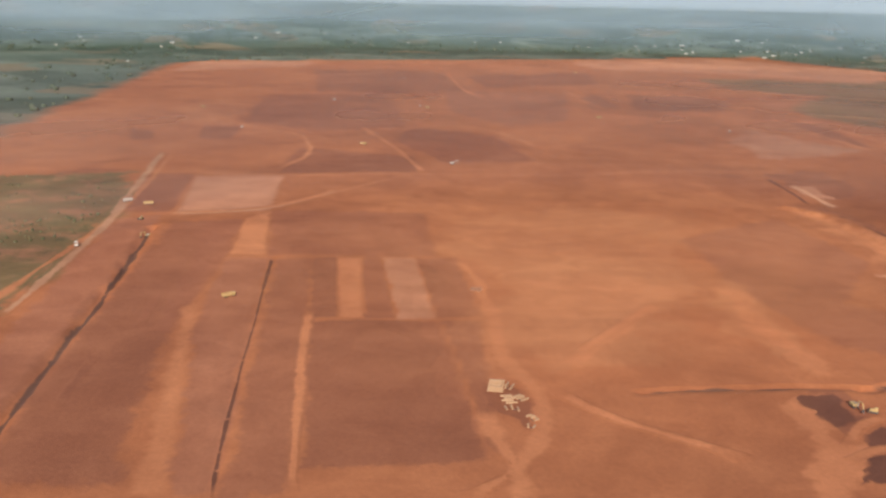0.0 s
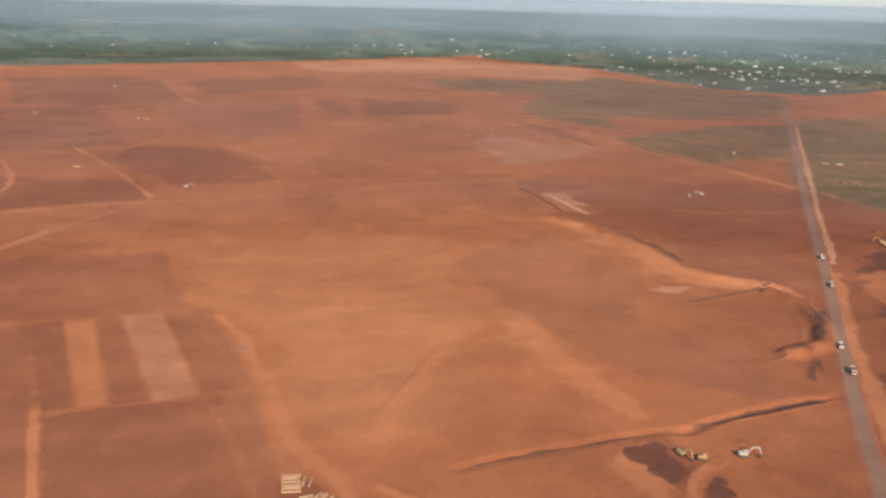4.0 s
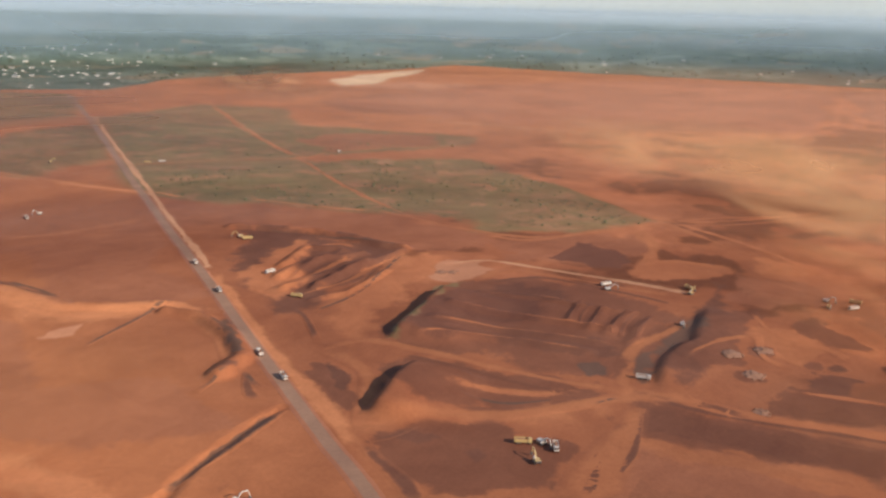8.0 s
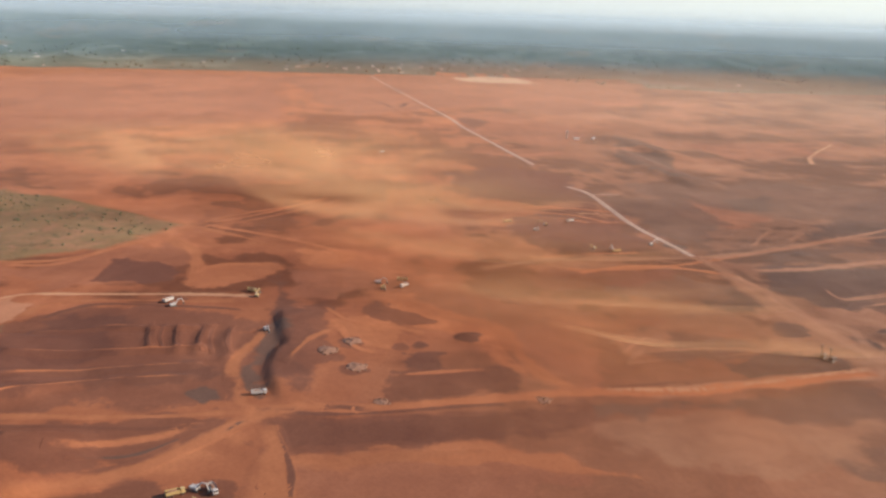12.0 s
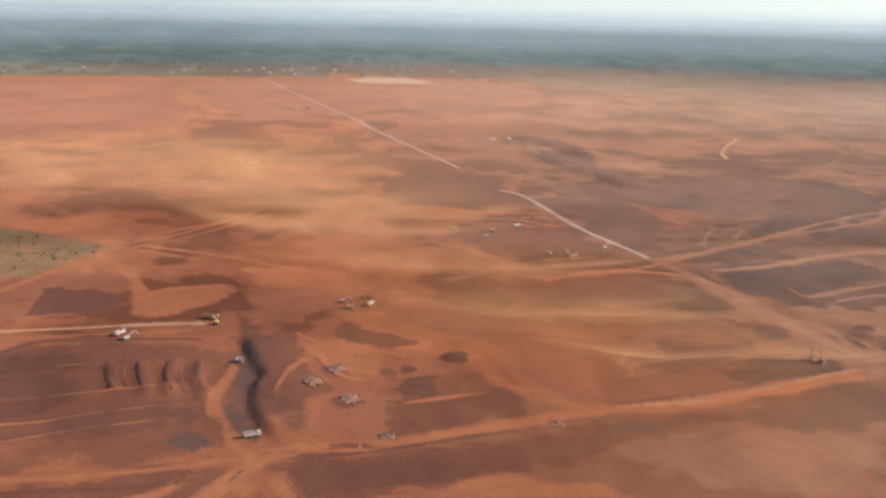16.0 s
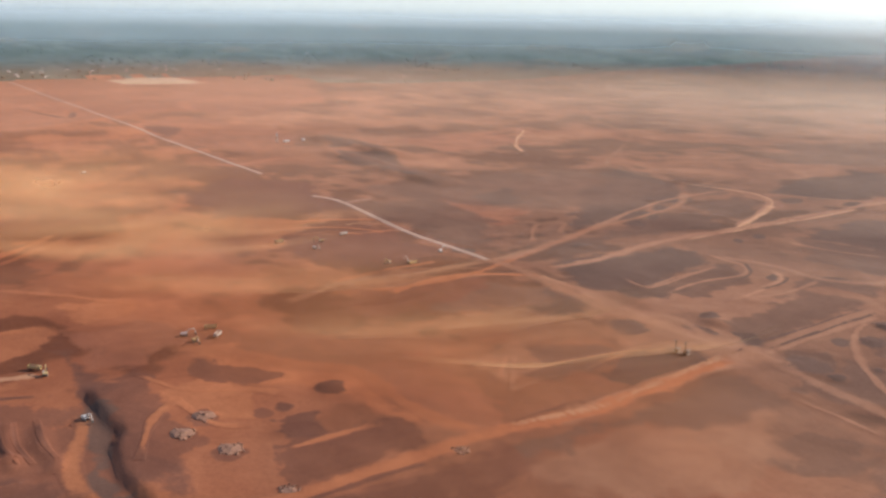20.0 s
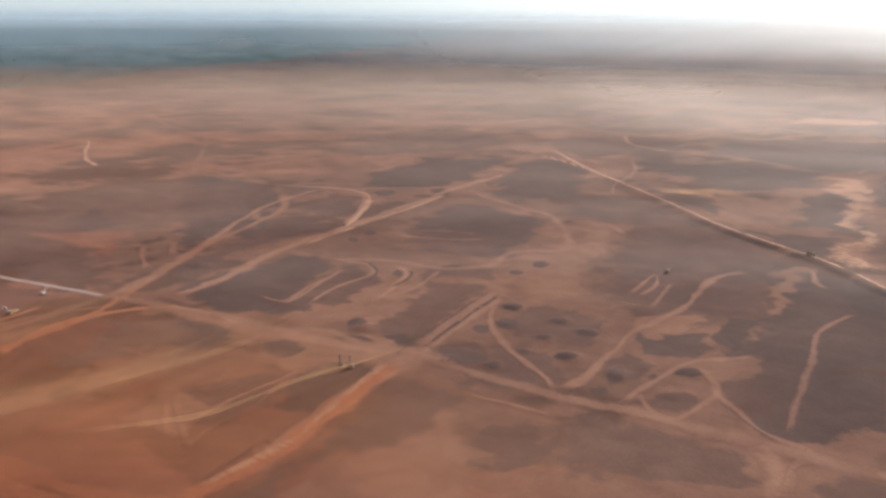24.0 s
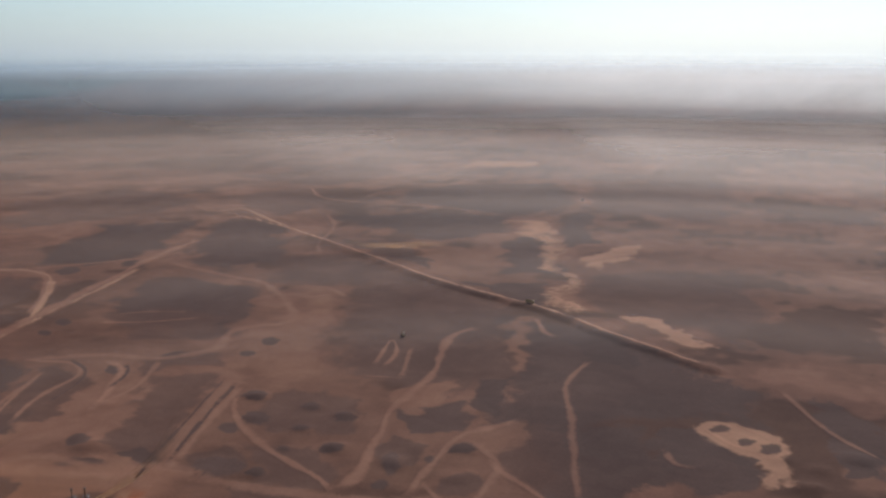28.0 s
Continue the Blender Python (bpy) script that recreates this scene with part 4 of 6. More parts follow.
# the scarp's shaded face, darkened by an umber patch
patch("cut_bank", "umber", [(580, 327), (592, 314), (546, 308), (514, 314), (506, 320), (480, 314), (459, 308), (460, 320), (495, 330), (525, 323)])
patch("plot", "brown", [(1187, -69), (1188, -191), (1194, -382), (1035, -452), (947, -326), (972, -187), (1081, -86)])
patch("plot", "umber", [(1068, -171), (1087, -229), (1001, -203), (1000, -158)])
patch("plot", "brown", [(716, 62), (722, -8), (689, -47), (653, -14), (656, 38), (676, 70)])
patch("plot", "rust", [(939, 107), (935, -5), (847, 26), (860, 98)])
patch("plot", "umber", [(1658, -163), (1632, -195), (1428, -208), (1533, -131)])
patch("plot", "umber", [(1503, -140), (1403, -188), (1169, -181), (1235, -128), (1373, -104)])
patch("plot", "deep", [(1899, 110), (1846, 27), (1698, 84)])
patch("plot", "mid", [(595, 132), (485, 110), (475, 123), (473, 144), (576, 162)])
patch("plot", "brown", [(1077, 0), (1071, -112), (957, -142), (845, -68), (913, -26)])
patch("clearing", "clay", [(668, 22), (623, -15), (575, -32), (571, 18), (576, 59)])
patch("clearing", "clay", [(569, 96), (586, 53), (549, 49), (523, 84)])
patch("plot", "rust", [(752, 66), (732, -7), (692, 43), (672, 104), (718, 145)])
patch("dug_plot", "umber", [(946, -398), (938, -386), (937, -372), (945, -365), (957, -369), (965, -382), (966, -395), (958, -402)])
patch("dug_plot", "umber", [(900, -308), (894, -300), (894, -290), (900, -284), (908, -286), (914, -295), (914, -305), (908, -311)])
patch("dug_plot", "umber", [(798, -159), (791, -151), (790, -142), (796, -138), (805, -140), (812, -148), (813, -157), (807, -162)])
patch("dug_plot", "umber", [(819, -45), (814, -38), (814, -28), (821, -21), (829, -21), (834, -28), (834, -38), (827, -45)])
patch("dug_plot", "umber", [(895, -533), (887, -520), (887, -506), (894, -501), (905, -506), (914, -520), (914, -534), (907, -539)])
patch("dug_plot", "umber", [(879, -303), (873, -296), (872, -289), (877, -286), (885, -289), (891, -296), (892, -304), (887, -307)])
patch("trodden_ground", "dark", [(22, 440), (34, 446), (44, 436), (48, 412), (52, 392), (42, 388), (32, 404), (22, 424)])
track("farm_track", "light", 5, [(-280, 525), (-277, 563), (-278, 687), (-283, 812), (-311, 1037), (-319, 1093)])
track("furrow", "dark", 3, [(-183, 581), (-174, 517)])
track("furrow", "dark", 3, [(-183, 460), (-178, 404)])
track("strip", "light", 4, [(-81, 554), (-69, 436), (-56, 329)])
track("farm_track", "tan", 4, [(-232, 797), (-176, 813), (-141, 844), (-102, 910)])
track("haul_track", "light", 7, [(15, 670), (32, 567), (35, 480), (46, 442), (49, 409), (44, 374), (33, 350), (36, 322)])
track("haul_track", "light", 7, [(24, 414), (28, 379), (33, 351), (13, 330)])
track("farm_track", "light", 4, [(-25, 1021), (-108, 895), (-159, 825)])
track("road_verge", "light", 7, [(483, 668), (396, 545), (335, 454), (300, 398)])
track("road_verge", "tan", 5, [(1096, 1539), (688, 961), (488, 675)])
# the berm's shaded flank, painted as a dark strip of earth
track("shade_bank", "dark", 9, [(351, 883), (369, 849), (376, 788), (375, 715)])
track("streak", "light", 9, [(138, 575), (101, 512), (67, 465)])
track("streak", "light", 14, [(196, 627), (195, 522), (204, 460)])
track("farm_track", "light", 5, [(580, 1623), (618, 1316), (641, 1111), (677, 960), (677, 897)])
track("farm_track", "light", 5, [(678, 1602), (869, 1578), (1085, 1542)])
track("haul_track", "light", 8, [(544, 1584), (549, 1362), (567, 1233)])
track("farm_track", "light", 5, [(1431, 1596), (1049, 1096), (968, 956)])
track("farm_track", "ochre", 5, [(784, 1102), (892, 1035), (969, 964), (1048, 965), (1204, 868), (1369, 753)])
track("haul_track", "ochre", 5.6, [(1352, 1494), (1144, 1234), (975, 988)])
track("farm_track", "ochre", 5, [(975, 988), (808, 756), (741, 641)])
track("haul_track", "ochre", 6.3, [(749, 701), (741, 641), (732, 596), (737, 521), (788, 474), (868, 422), (922, 363), (1019, 291)])
track("farm_track", "ochre", 6, [(1140, 775), (1000, 594), (868, 422), (801, 345)])
track("haul_track", "ochre", 6, [(824, 449), (792, 428), (777, 412), (736, 401), (682, 395)])
track("farm_track", "ochre", 5, [(633, 1143), (651, 1047), (667, 953)])
track("farm_track", "ochre", 6, [(454, 889), (504, 864), (587, 853)])
track("farm_track", "ochre", 6, [(714, 841), (727, 757), (745, 697)])
track("haul_track", "pink", 5.6, [(1412, 1317), (1588, 1223), (1511, 972), (1545, 743)])
track("haul_track", "tan", 5.6, [(1455, 1077), (1478, 858), (1471, 704)])
# shade of the far banks, put in as dark strips
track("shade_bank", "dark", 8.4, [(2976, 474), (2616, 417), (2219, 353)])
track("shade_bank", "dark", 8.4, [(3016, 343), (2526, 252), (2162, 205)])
# shaded sides of the two big berms, painted in dark maroon
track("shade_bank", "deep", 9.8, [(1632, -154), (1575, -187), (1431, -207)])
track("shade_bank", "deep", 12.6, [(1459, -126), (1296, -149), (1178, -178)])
track("farm_track", "tan", 3, [(1364, -413), (1462, -457), (1618, -563)])
track("streak", "ochre", 5, [(1004, 107), (999, 44), (978, -14)])
track("streak", "ochre", 5, [(952, 106), (934, 62), (927, -9)])
track("streak", "ochre", 5, [(1035, 151), (1002, 95), (924, 124)])
track("streak", "ochre", 6, [(1898, -353), (1853, -539)])
track("streak", "tan", 6, [(2141, -839), (2162, -1025), (2099, -1147)])
track("furrow", "deep", 4, [(479, 113), (489, 31), (493, -33)])
track("haul_track", "path", 13.2, [(468, 82), (474, 62), (489, 7), (499, -51), (513, -99)])
track("haul_track", "path", 6.0, [(513, -101), (529, -170), (545, -249)])
track("haul_track", "path", 4.8, [(503, -99), (517, -163), (533, -242)])
track("furrow", "umber", 2.8, [(507, -100), (523, -166), (539, -245)])
track("furrow", "umber", 2.2, [(521, -106), (535, -174), (551, -249)])
track("haul_track", "path", 9.6, [(718, -55), (662, -65), (609, -68), (575, -68), (537, -78), (508, -93), (474, -87), (382, -91), (356, -95), (315, -99), (258, -100), (215, -104), (151, -106)])
track("haul_track", "path", 4.2, [(526, -222), (510, -186), (473, -148), (439, -125), (413, -108), (398, -92)])
track("haul_track", "path", 5.4, [(398, -92), (395, -127), (402, -177), (409, -224), (405, -307), (417, -400), (401, -439)])
track("haul_track", "path", 4.8, [(357, -99), (357, -146), (352, -191), (337, -210), (319, -231)])
track("haul_track", "path", 4.2, [(360, -125), (338, -104), (322, -104), (318, -137), (322, -163), (349, -187)])
track("haul_track", "path", 4.2, [(326, -161), (300, -136), (271, -113), (236, -108)])
track("haul_track", "path", 4.2, [(293, -371), (301, -305), (286, -236), (276, -176), (265, -120)])
track("haul_track", "path", 10.8, [(739, -74), (754, -139), (787, -233), (803, -341), (825, -461), (852, -637), (857, -728)])
track("haul_track", "tan", 4.8, [(782, -256), (798, -344), (814, -457), (830, -555)])
track("haul_track", "path", 5.4, [(832, -151), (884, -238), (936, -328), (966, -406), (976, -491), (915, -496), (858, -428), (813, -349)])
track("haul_track", "path", 6.0, [(976, -491), (896, -564), (842, -621)])
track("haul_track", "path", 7.2, [(818, -592), (716, -551), (668, -532), (623, -488), (572, -409), (605, -364), (596, -309), (630, -272), (676, -268), (727, -239)])
track("haul_track", "path", 6.0, [(539, -80), (579, -89), (599, -78), (630, -63), (669, -61)])
track("streak", "path", 3.0, [(741, -347), (695, -363), (654, -392)])
track("streak", "path", 2.4, [(742, -372), (716, -393), (676, -406)])
track("streak", "path", 3.0, [(696, -118), (660, -122), (678, -177), (691, -219)])
track("streak", "path", 3.6, [(643, -126), (657, -179), (659, -220), (680, -243), (710, -241), (729, -241)])
track("streak", "path", 3.6, [(657, -112), (676, -162), (685, -199)])
track("streak", "path", 3.6, [(607, -166), (632, -234), (651, -252), (665, -254)])
track("streak", "path", 3.6, [(606, -152), (608, -180), (605, -213), (622, -276)])
track("furrow", "umber", 3.3, [(643, -163), (649, -208), (665, -235), (694, -255)])
track("furrow", "umber", 3.3, [(621, -197), (628, -236), (647, -258)])
track("streak", "path", 3.0, [(454, -307), (464, -376), (448, -345), (446, -306)])
track("streak", "path", 3.6, [(423, -286), (442, -367)])
track("streak", "path", 2.4, [(457, -280), (439, -284), (423, -286)])
track("streak", "path", 3.6, [(359, -483), (341, -438), (326, -426)])
track("haul_track", "tan", 4.8, [(1015, -981), (949, -930), (922, -972), (823, -883), (709, -781)])
track("streak", "path", 6.0, [(924, -1236), (834, -1115), (650, -1088), (540, -1062)])
track("streak", "path", 6.0, [(623, -1496), (722, -1516), (835, -1488)])
track("streak", "path", 4.8, [(1328, -1221), (1303, -1351), (1165, -1309)])
track("streak", "path", 4.8, [(1010, -1287), (1013, -1572)])
track("streak", "path", 4.8, [(373, -1033), (304, -1043)])
track("streak", "path", 3.6, [(352, -739), (290, -807)])
track("streak", "path", 3.6, [(356, -975), (327, -956)])
track("haul_track", "path", 4.8, [(777, -968), (726, -876), (691, -744), (666, -691)])
track("streak", "path", 4.8, [(637, -526), (592, -534), (551, -497)])
track("streak", "path", 3.6, [(604, -484), (573, -508)])
track("haul_track", "path", 6.0, [(275, -92), (257, -76), (245, -41)])
track("haul_track", "path", 4.8, [(247, -95), (250, -76), (244, -41)])
track("haul_track", "path", 4.8, [(214, -102), (190, -107), (151, -118)])
track("haul_track", "path", 4.2, [(200, -148), (176, -148), (152, -153)])
track("streak", "tan", 1.9, [(204, -254), (187, -231), (168, -220)])
track("streak", "tan", 1.9, [(185, -269), (167, -251), (154, -237)])
track("streak", "path", 3.0, [(227, -211), (217, -187), (201, -186)])
track("haul_track", "path", 3.6, [(442, -56), (408, -61), (374, -63)])
track("haul_track", "path", 4.2, [(538, 74), (544, 34), (545, -10), (549, -26)])
track("haul_track", "path", 3.6, [(576, 58), (548, 79), (527, 93)])
track("streak", "path", 3.6, [(483, 4), (499, -46), (503, -73)])
track("dyke_road", "tan", 3.7, [(987, -965), (794, -846), (600, -691), (485, -595), (353, -509), (284, -447), (201, -376)])
track("streak", "path", 2.2, [(151, -344), (126, -273), (96, -227)])
track("streak", "tan", 2.5, [(74, -765), (13, -791)])
track("streak", "tan", 3.7, [(527, -2748), (352, -2833)])
track("streak", "tan", 5.6, [(13, -2676), (-83, -2511), (-173, -2304)])
track("haul_track", "ochre", 6, [(680, 396), (715, 396), (735, 374), (741, 335)])
track("haul_track", "ochre", 5, [(838, 446), (799, 421), (763, 405), (728, 403)])
# dark strips painted in the ditches, where the sun leaves too little shade
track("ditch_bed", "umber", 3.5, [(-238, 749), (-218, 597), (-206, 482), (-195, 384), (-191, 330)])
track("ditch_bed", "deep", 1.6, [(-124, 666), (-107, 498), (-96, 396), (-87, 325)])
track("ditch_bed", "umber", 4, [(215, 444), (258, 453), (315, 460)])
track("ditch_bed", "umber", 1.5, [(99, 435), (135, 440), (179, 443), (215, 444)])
track("haul_track", "clay", 3.1, [(770, 116), (782, 42), (756, -37)])
track("haul_track", "clay", 3.1, [(745, 92), (744, 12), (740, -50)])
track("farm_track", "ochre", 5, [(885, 424), (941, 369), (1035, 303)])
track("farm_track", "ochre", 5, [(955, 515), (916, 461), (885, 424)])
track("farm_track", "ochre", 5, [(885, 424), (831, 341), (763, 261)])
track("haul_track", "ochre", 5, [(821, 435), (742, 401), (681, 396)])
track("haul_track", "ochre", 5.6, [(726, 86), (751, 12), (726, -56)])
track("farm_track", "ochre", 5, [(1054, 684), (985, 568), (882, 428)])
track("farm_track", "ochre", 5, [(882, 428), (930, 397), (996, 320)])
track("farm_track", "ochre", 6, [(721, 555), (727, 513), (782, 482), (882, 428)])
track("haul_track", "ochre", 5, [(827, 443), (783, 412), (697, 397)])
track("streak", "tan", 5.6, [(1449, 580), (1576, 419)])
track("streak", "pink", 7.0, [(1448, 157), (1388, 56), (1432, -39)])
track("streak", "deep", 8.4, [(2389, -12), (2372, -214)])
track("streak", "deep", 8.4, [(1813, 92), (1781, -16), (1745, -97)])
track("streak", "deep", 9.8, [(2277, 303), (2058, 222), (2168, 195)])
track("streak", "pink", 7.0, [(1517, 862), (1510, 682), (1644, 505)])
track("haul_track", "clay", 3.1, [(543, -19), (533, 14), (522, 38)])
track("streak", "ochre", 4, [(946, 94), (942, 48), (913, 29)])
track("haul_track", "ochre", 5, [(773, 117), (792, 49), (800, 2)])
track("haul_track", "ochre", 6, [(740, 100), (742, 19), (768, -38), (868, -215)])
track("haul_track", "tan", 5, [(612, 533), (641, 511), (646, 462), (649, 404), (647, 336)])
track("haul_track", "ochre", 5, [(586, 492), (624, 482), (632, 436), (632, 389), (636, 346)])
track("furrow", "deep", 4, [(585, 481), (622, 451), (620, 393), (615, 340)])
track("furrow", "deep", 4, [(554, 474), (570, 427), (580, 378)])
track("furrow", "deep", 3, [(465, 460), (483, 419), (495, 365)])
track("haul_track", "ochre", 7, [(401, 497), (424, 485), (430, 464), (432, 416), (432, 371), (438, 332), (443, 317)])
track("streak", "ochre", 7, [(391, 408), (397, 382), (407, 359), (425, 343)])
track("furrow", "rust", 4, [(418, 455), (419, 409), (418, 364), (423, 332)])
track("furrow", "umber", 3, [(381, 394), (388, 364), (412, 341)])
track("haul_track", "ochre", 6, [(399, 495), (389, 465), (368, 442), (332, 422)])
track("haul_track", "ochre", 8, [(326, 423), (348, 392), (375, 357), (410, 330), (434, 313), (444, 286)])
track("haul_track", "ochre", 11, [(431, 306), (381, 294), (347, 292), (308, 288)])
track("furrow", "deep", 3, [(362, 302), (341, 296), (316, 290)])
track("furrow", "deep", 3, [(422, 300), (377, 289), (339, 285)])
track("haul_track", "ochre", 6, [(444, 286), (446, 258), (446, 229), (455, 185)])
track("streak", "ochre", 7, [(378, 285), (387, 243), (392, 206), (398, 179)])
track("furrow", "umber", 3, [(410, 327), (428, 318), (426, 311)])
track("haul_track", "ochre", 6, [(484, 333), (518, 336), (557, 326), (579, 325)])
track("furrow", "deep", 4, [(311, 405), (298, 388), (283, 361), (269, 347)])
track("furrow", "deep", 2.5, [(311, 400), (323, 393), (338, 391)])
# sunlit crests of the four pit berms, painted as thin ochre streaks
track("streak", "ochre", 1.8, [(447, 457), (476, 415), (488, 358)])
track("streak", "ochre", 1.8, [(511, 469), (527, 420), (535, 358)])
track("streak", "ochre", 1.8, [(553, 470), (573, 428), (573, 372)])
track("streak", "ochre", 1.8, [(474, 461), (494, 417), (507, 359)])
track("haul_track", "ochre", 6, [(465, 599), (510, 599), (565, 607), (590, 603)])
track("haul_track", "ochre", 5, [(531, 639), (586, 656), (615, 644), (613, 619)])
track("haul_track", "ochre", 5, [(472, 578), (511, 572), (548, 573), (600, 580)])
track("furrow", "deep", 4, [(517, 616), (561, 622), (603, 617)])
track("furrow", "deep", 4, [(493, 585), (540, 584), (585, 588)])
track("haul_track", "ochre", 5, [(452, 550), (501, 549), (585, 570), (624, 578)])
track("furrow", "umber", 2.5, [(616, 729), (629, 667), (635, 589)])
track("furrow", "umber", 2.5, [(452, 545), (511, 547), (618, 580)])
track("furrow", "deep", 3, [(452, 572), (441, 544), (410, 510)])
# thin dark lines by the cut bank: shade painted as earth colour
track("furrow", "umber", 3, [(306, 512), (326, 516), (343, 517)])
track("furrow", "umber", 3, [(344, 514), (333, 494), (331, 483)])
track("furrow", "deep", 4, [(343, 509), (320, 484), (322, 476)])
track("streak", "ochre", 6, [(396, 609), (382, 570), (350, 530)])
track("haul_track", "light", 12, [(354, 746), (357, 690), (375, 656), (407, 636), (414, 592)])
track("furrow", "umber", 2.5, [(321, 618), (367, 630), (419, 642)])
# shade on the berm's far side, painted as a narrow umber line
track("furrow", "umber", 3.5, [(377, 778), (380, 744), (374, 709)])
# painted shade again, along the bottom of the short ditch
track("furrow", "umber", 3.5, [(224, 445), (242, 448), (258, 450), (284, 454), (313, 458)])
track("haul_track", "light", 5, [(180, 380), (199, 403), (220, 414)])
track("haul_track", "light", 5, [(178, 367), (190, 375), (206, 379)])
track("streak", "light", 6, [(59, 436), (81, 407), (104, 388), (130, 365)])
track("farm_track", "light", 6, [(-119, 1366), (-60, 1182), (-22, 1019)])
track("haul_track", "light", 7, [(4, 2347), (49, 1882), (123, 1823)])
track("farm_track", "light", 5, [(-237, 799), (-182, 817), (-138, 854), (-103, 918)])
track("farm_track", "light", 7, [(-182, 1018), (-163, 1126), (-195, 1270), (-270, 1342), (-354, 1457)])
track("farm_track", "light", 6, [(-265, 981), (-158, 987), (-24, 1009), (134, 1014), (234, 1049), (333, 1060)])
track("farm_track", "tan", 5, [(-260, 527), (-266, 634), (-278, 759), (-302, 911), (-333, 1112)])
track("furrow", "dark", 4, [(-83, 1618), (-25, 1612), (59, 1527)])
track("streak", "light", 9, [(251, 1982), (275, 1684), (373, 1580), (518, 1532)])
track("streak", "light", 8, [(-75, 1315), (-21, 1381), (61, 1364), (122, 1216)])
track("streak", "tan", 4, [(84, 691), (99, 696)])
track("streak", "light", 5, [(74, 482), (98, 517), (137, 573)])
track("haul_track", "light", 6, [(550, 1598), (632, 1342), (656, 1107), (669, 949)])
track("farm_track", "light", 5, [(603, 1627), (813, 1582), (1102, 1565)])
track("streak", "tan", 6, [(369, 990), (374, 931), (378, 877)])
# more painted shade along the same berm
track("furrow", "deep", 5, [(358, 837), (372, 779), (372, 709)])
track("furrow", "deep", 3, [(357, 1024), (357, 949), (355, 892)])
track("haul_track", "ochre", 9, [(448, 289), (441, 267), (444, 244), (454, 213), (461, 161), (470, 126), (474, 61), (486, 2), (504, -71)])
track("haul_track", "tan", 4, [(474, 118), (476, 56), (492, -1), (511, -72)])
track("haul_track", "ochre", 9, [(470, 128), (494, 145), (536, 156), (578, 164), (609, 198), (642, 226), (664, 264)])
track("streak", "ochre", 5, [(626, 289), (590, 269), (582, 239), (565, 211)])
track("streak", "ochre", 4, [(579, 276), (538, 263), (527, 243)])
track("streak", "ochre", 4, [(492, 240), (498, 209), (505, 178)])
track("haul_track", "ochre", 4, [(505, 304), (549, 291), (579, 273)])
track("furrow", "deep", 4, [(444, 285), (445, 261), (439, 244)])
track("furrow", "deep", 3, [(437, 300), (437, 262), (445, 214), (452, 169)])
track("streak", "path", 2.6, [(577, 52), (515, 91)])
track("streak", "path", 2.6, [(517, 91), (523, 66), (525, 37)])
# shade between the ribs of the pit wall, painted as dark lines
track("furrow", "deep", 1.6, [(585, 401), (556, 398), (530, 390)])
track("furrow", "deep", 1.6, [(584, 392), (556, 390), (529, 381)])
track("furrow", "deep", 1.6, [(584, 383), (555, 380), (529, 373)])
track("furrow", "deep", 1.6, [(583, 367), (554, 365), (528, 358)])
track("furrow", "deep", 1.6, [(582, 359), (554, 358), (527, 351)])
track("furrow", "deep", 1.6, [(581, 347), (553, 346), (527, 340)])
track("haul_track", "clay", 9, [(784, -40), (808, -103), (863, -212), (917, -352), (991, -434)])
track("haul_track", "tan", 5, [(1042, -471), (944, -507), (882, -470), (804, -343)])
track("haul_track", "clay", 6, [(1961, -922), (1696, -788), (1483, -709), (1240, -488), (1167, -461), (1042, -471)])
track("streak", "tan", 4, [(1581, -537), (1450, -447), (1360, -409)])
track("haul_track", "clay", 11, [(784, -40), (723, -52), (630, -51), (588, -66), (529, -83), (483, -83)])
track("streak", "tan", 3, [(965, 37), (970, 13), (952, -12)])
track("streak", "ochre", 4, [(979, 108), (961, 41), (919, 2)])
track("streak", "ochre", 4, [(1000, 90), (994, 36)])
track("haul_track", "clay", 8, [(784, -40), (773, 26), (766, 100), (728, 168)])
track("streak", "clay", 5, [(829, -109), (881, -144), (901, -166)])
track("streak", "clay", 5, [(850, -155), (893, -189)])
track("streak", "tan", 4, [(1905, -267), (1898, -363), (1852, -446)])
track("streak", "tan", 4, [(1961, -262), (1844, -294), (1827, -385)])
track("streak", "clay", 4, [(1611, -68), (1597, -113), (1555, -129)])
track("streak", "pink", 6, [(2886, 78), (2736, -142), (2895, -390), (2401, -406)])
track("streak", "deep", 8, [(2589, 13), (2479, -93), (2512, -303)])
track("streak", "deep", 7, [(1569, -442), (1582, -532)])
track("asphalt_road", "asphalt", 7, [(1331, 1904), (1086, 1542), (678, 963), (475, 670), (389, 547), (330, 463), (295, 412), (266, 368), (180, 250), (100, 140)])
track("concrete_road", "concrete", 6, [(3018, 295), (2290, 182), (1900, 119), (1711, 97), (1299, 31)])
track("concrete_road", "concrete", 6, [(1132, 15), (1077, -5), (926, -15), (787, -39)])
track("concrete_road", "concrete", 3, [(1077, -4), (1086, -44)])


# ---- things: small building helpers ----
rng = random.Random(7)


def part(name, bm, material, parent, label=""):
    me = bpy.data.meshes.new(name)
    bm.to_mesh(me)
    bm.free()
    me.materials.append(material)
    ob = new(name, me)
    ob.parent = parent
    return tagged(ob, label)


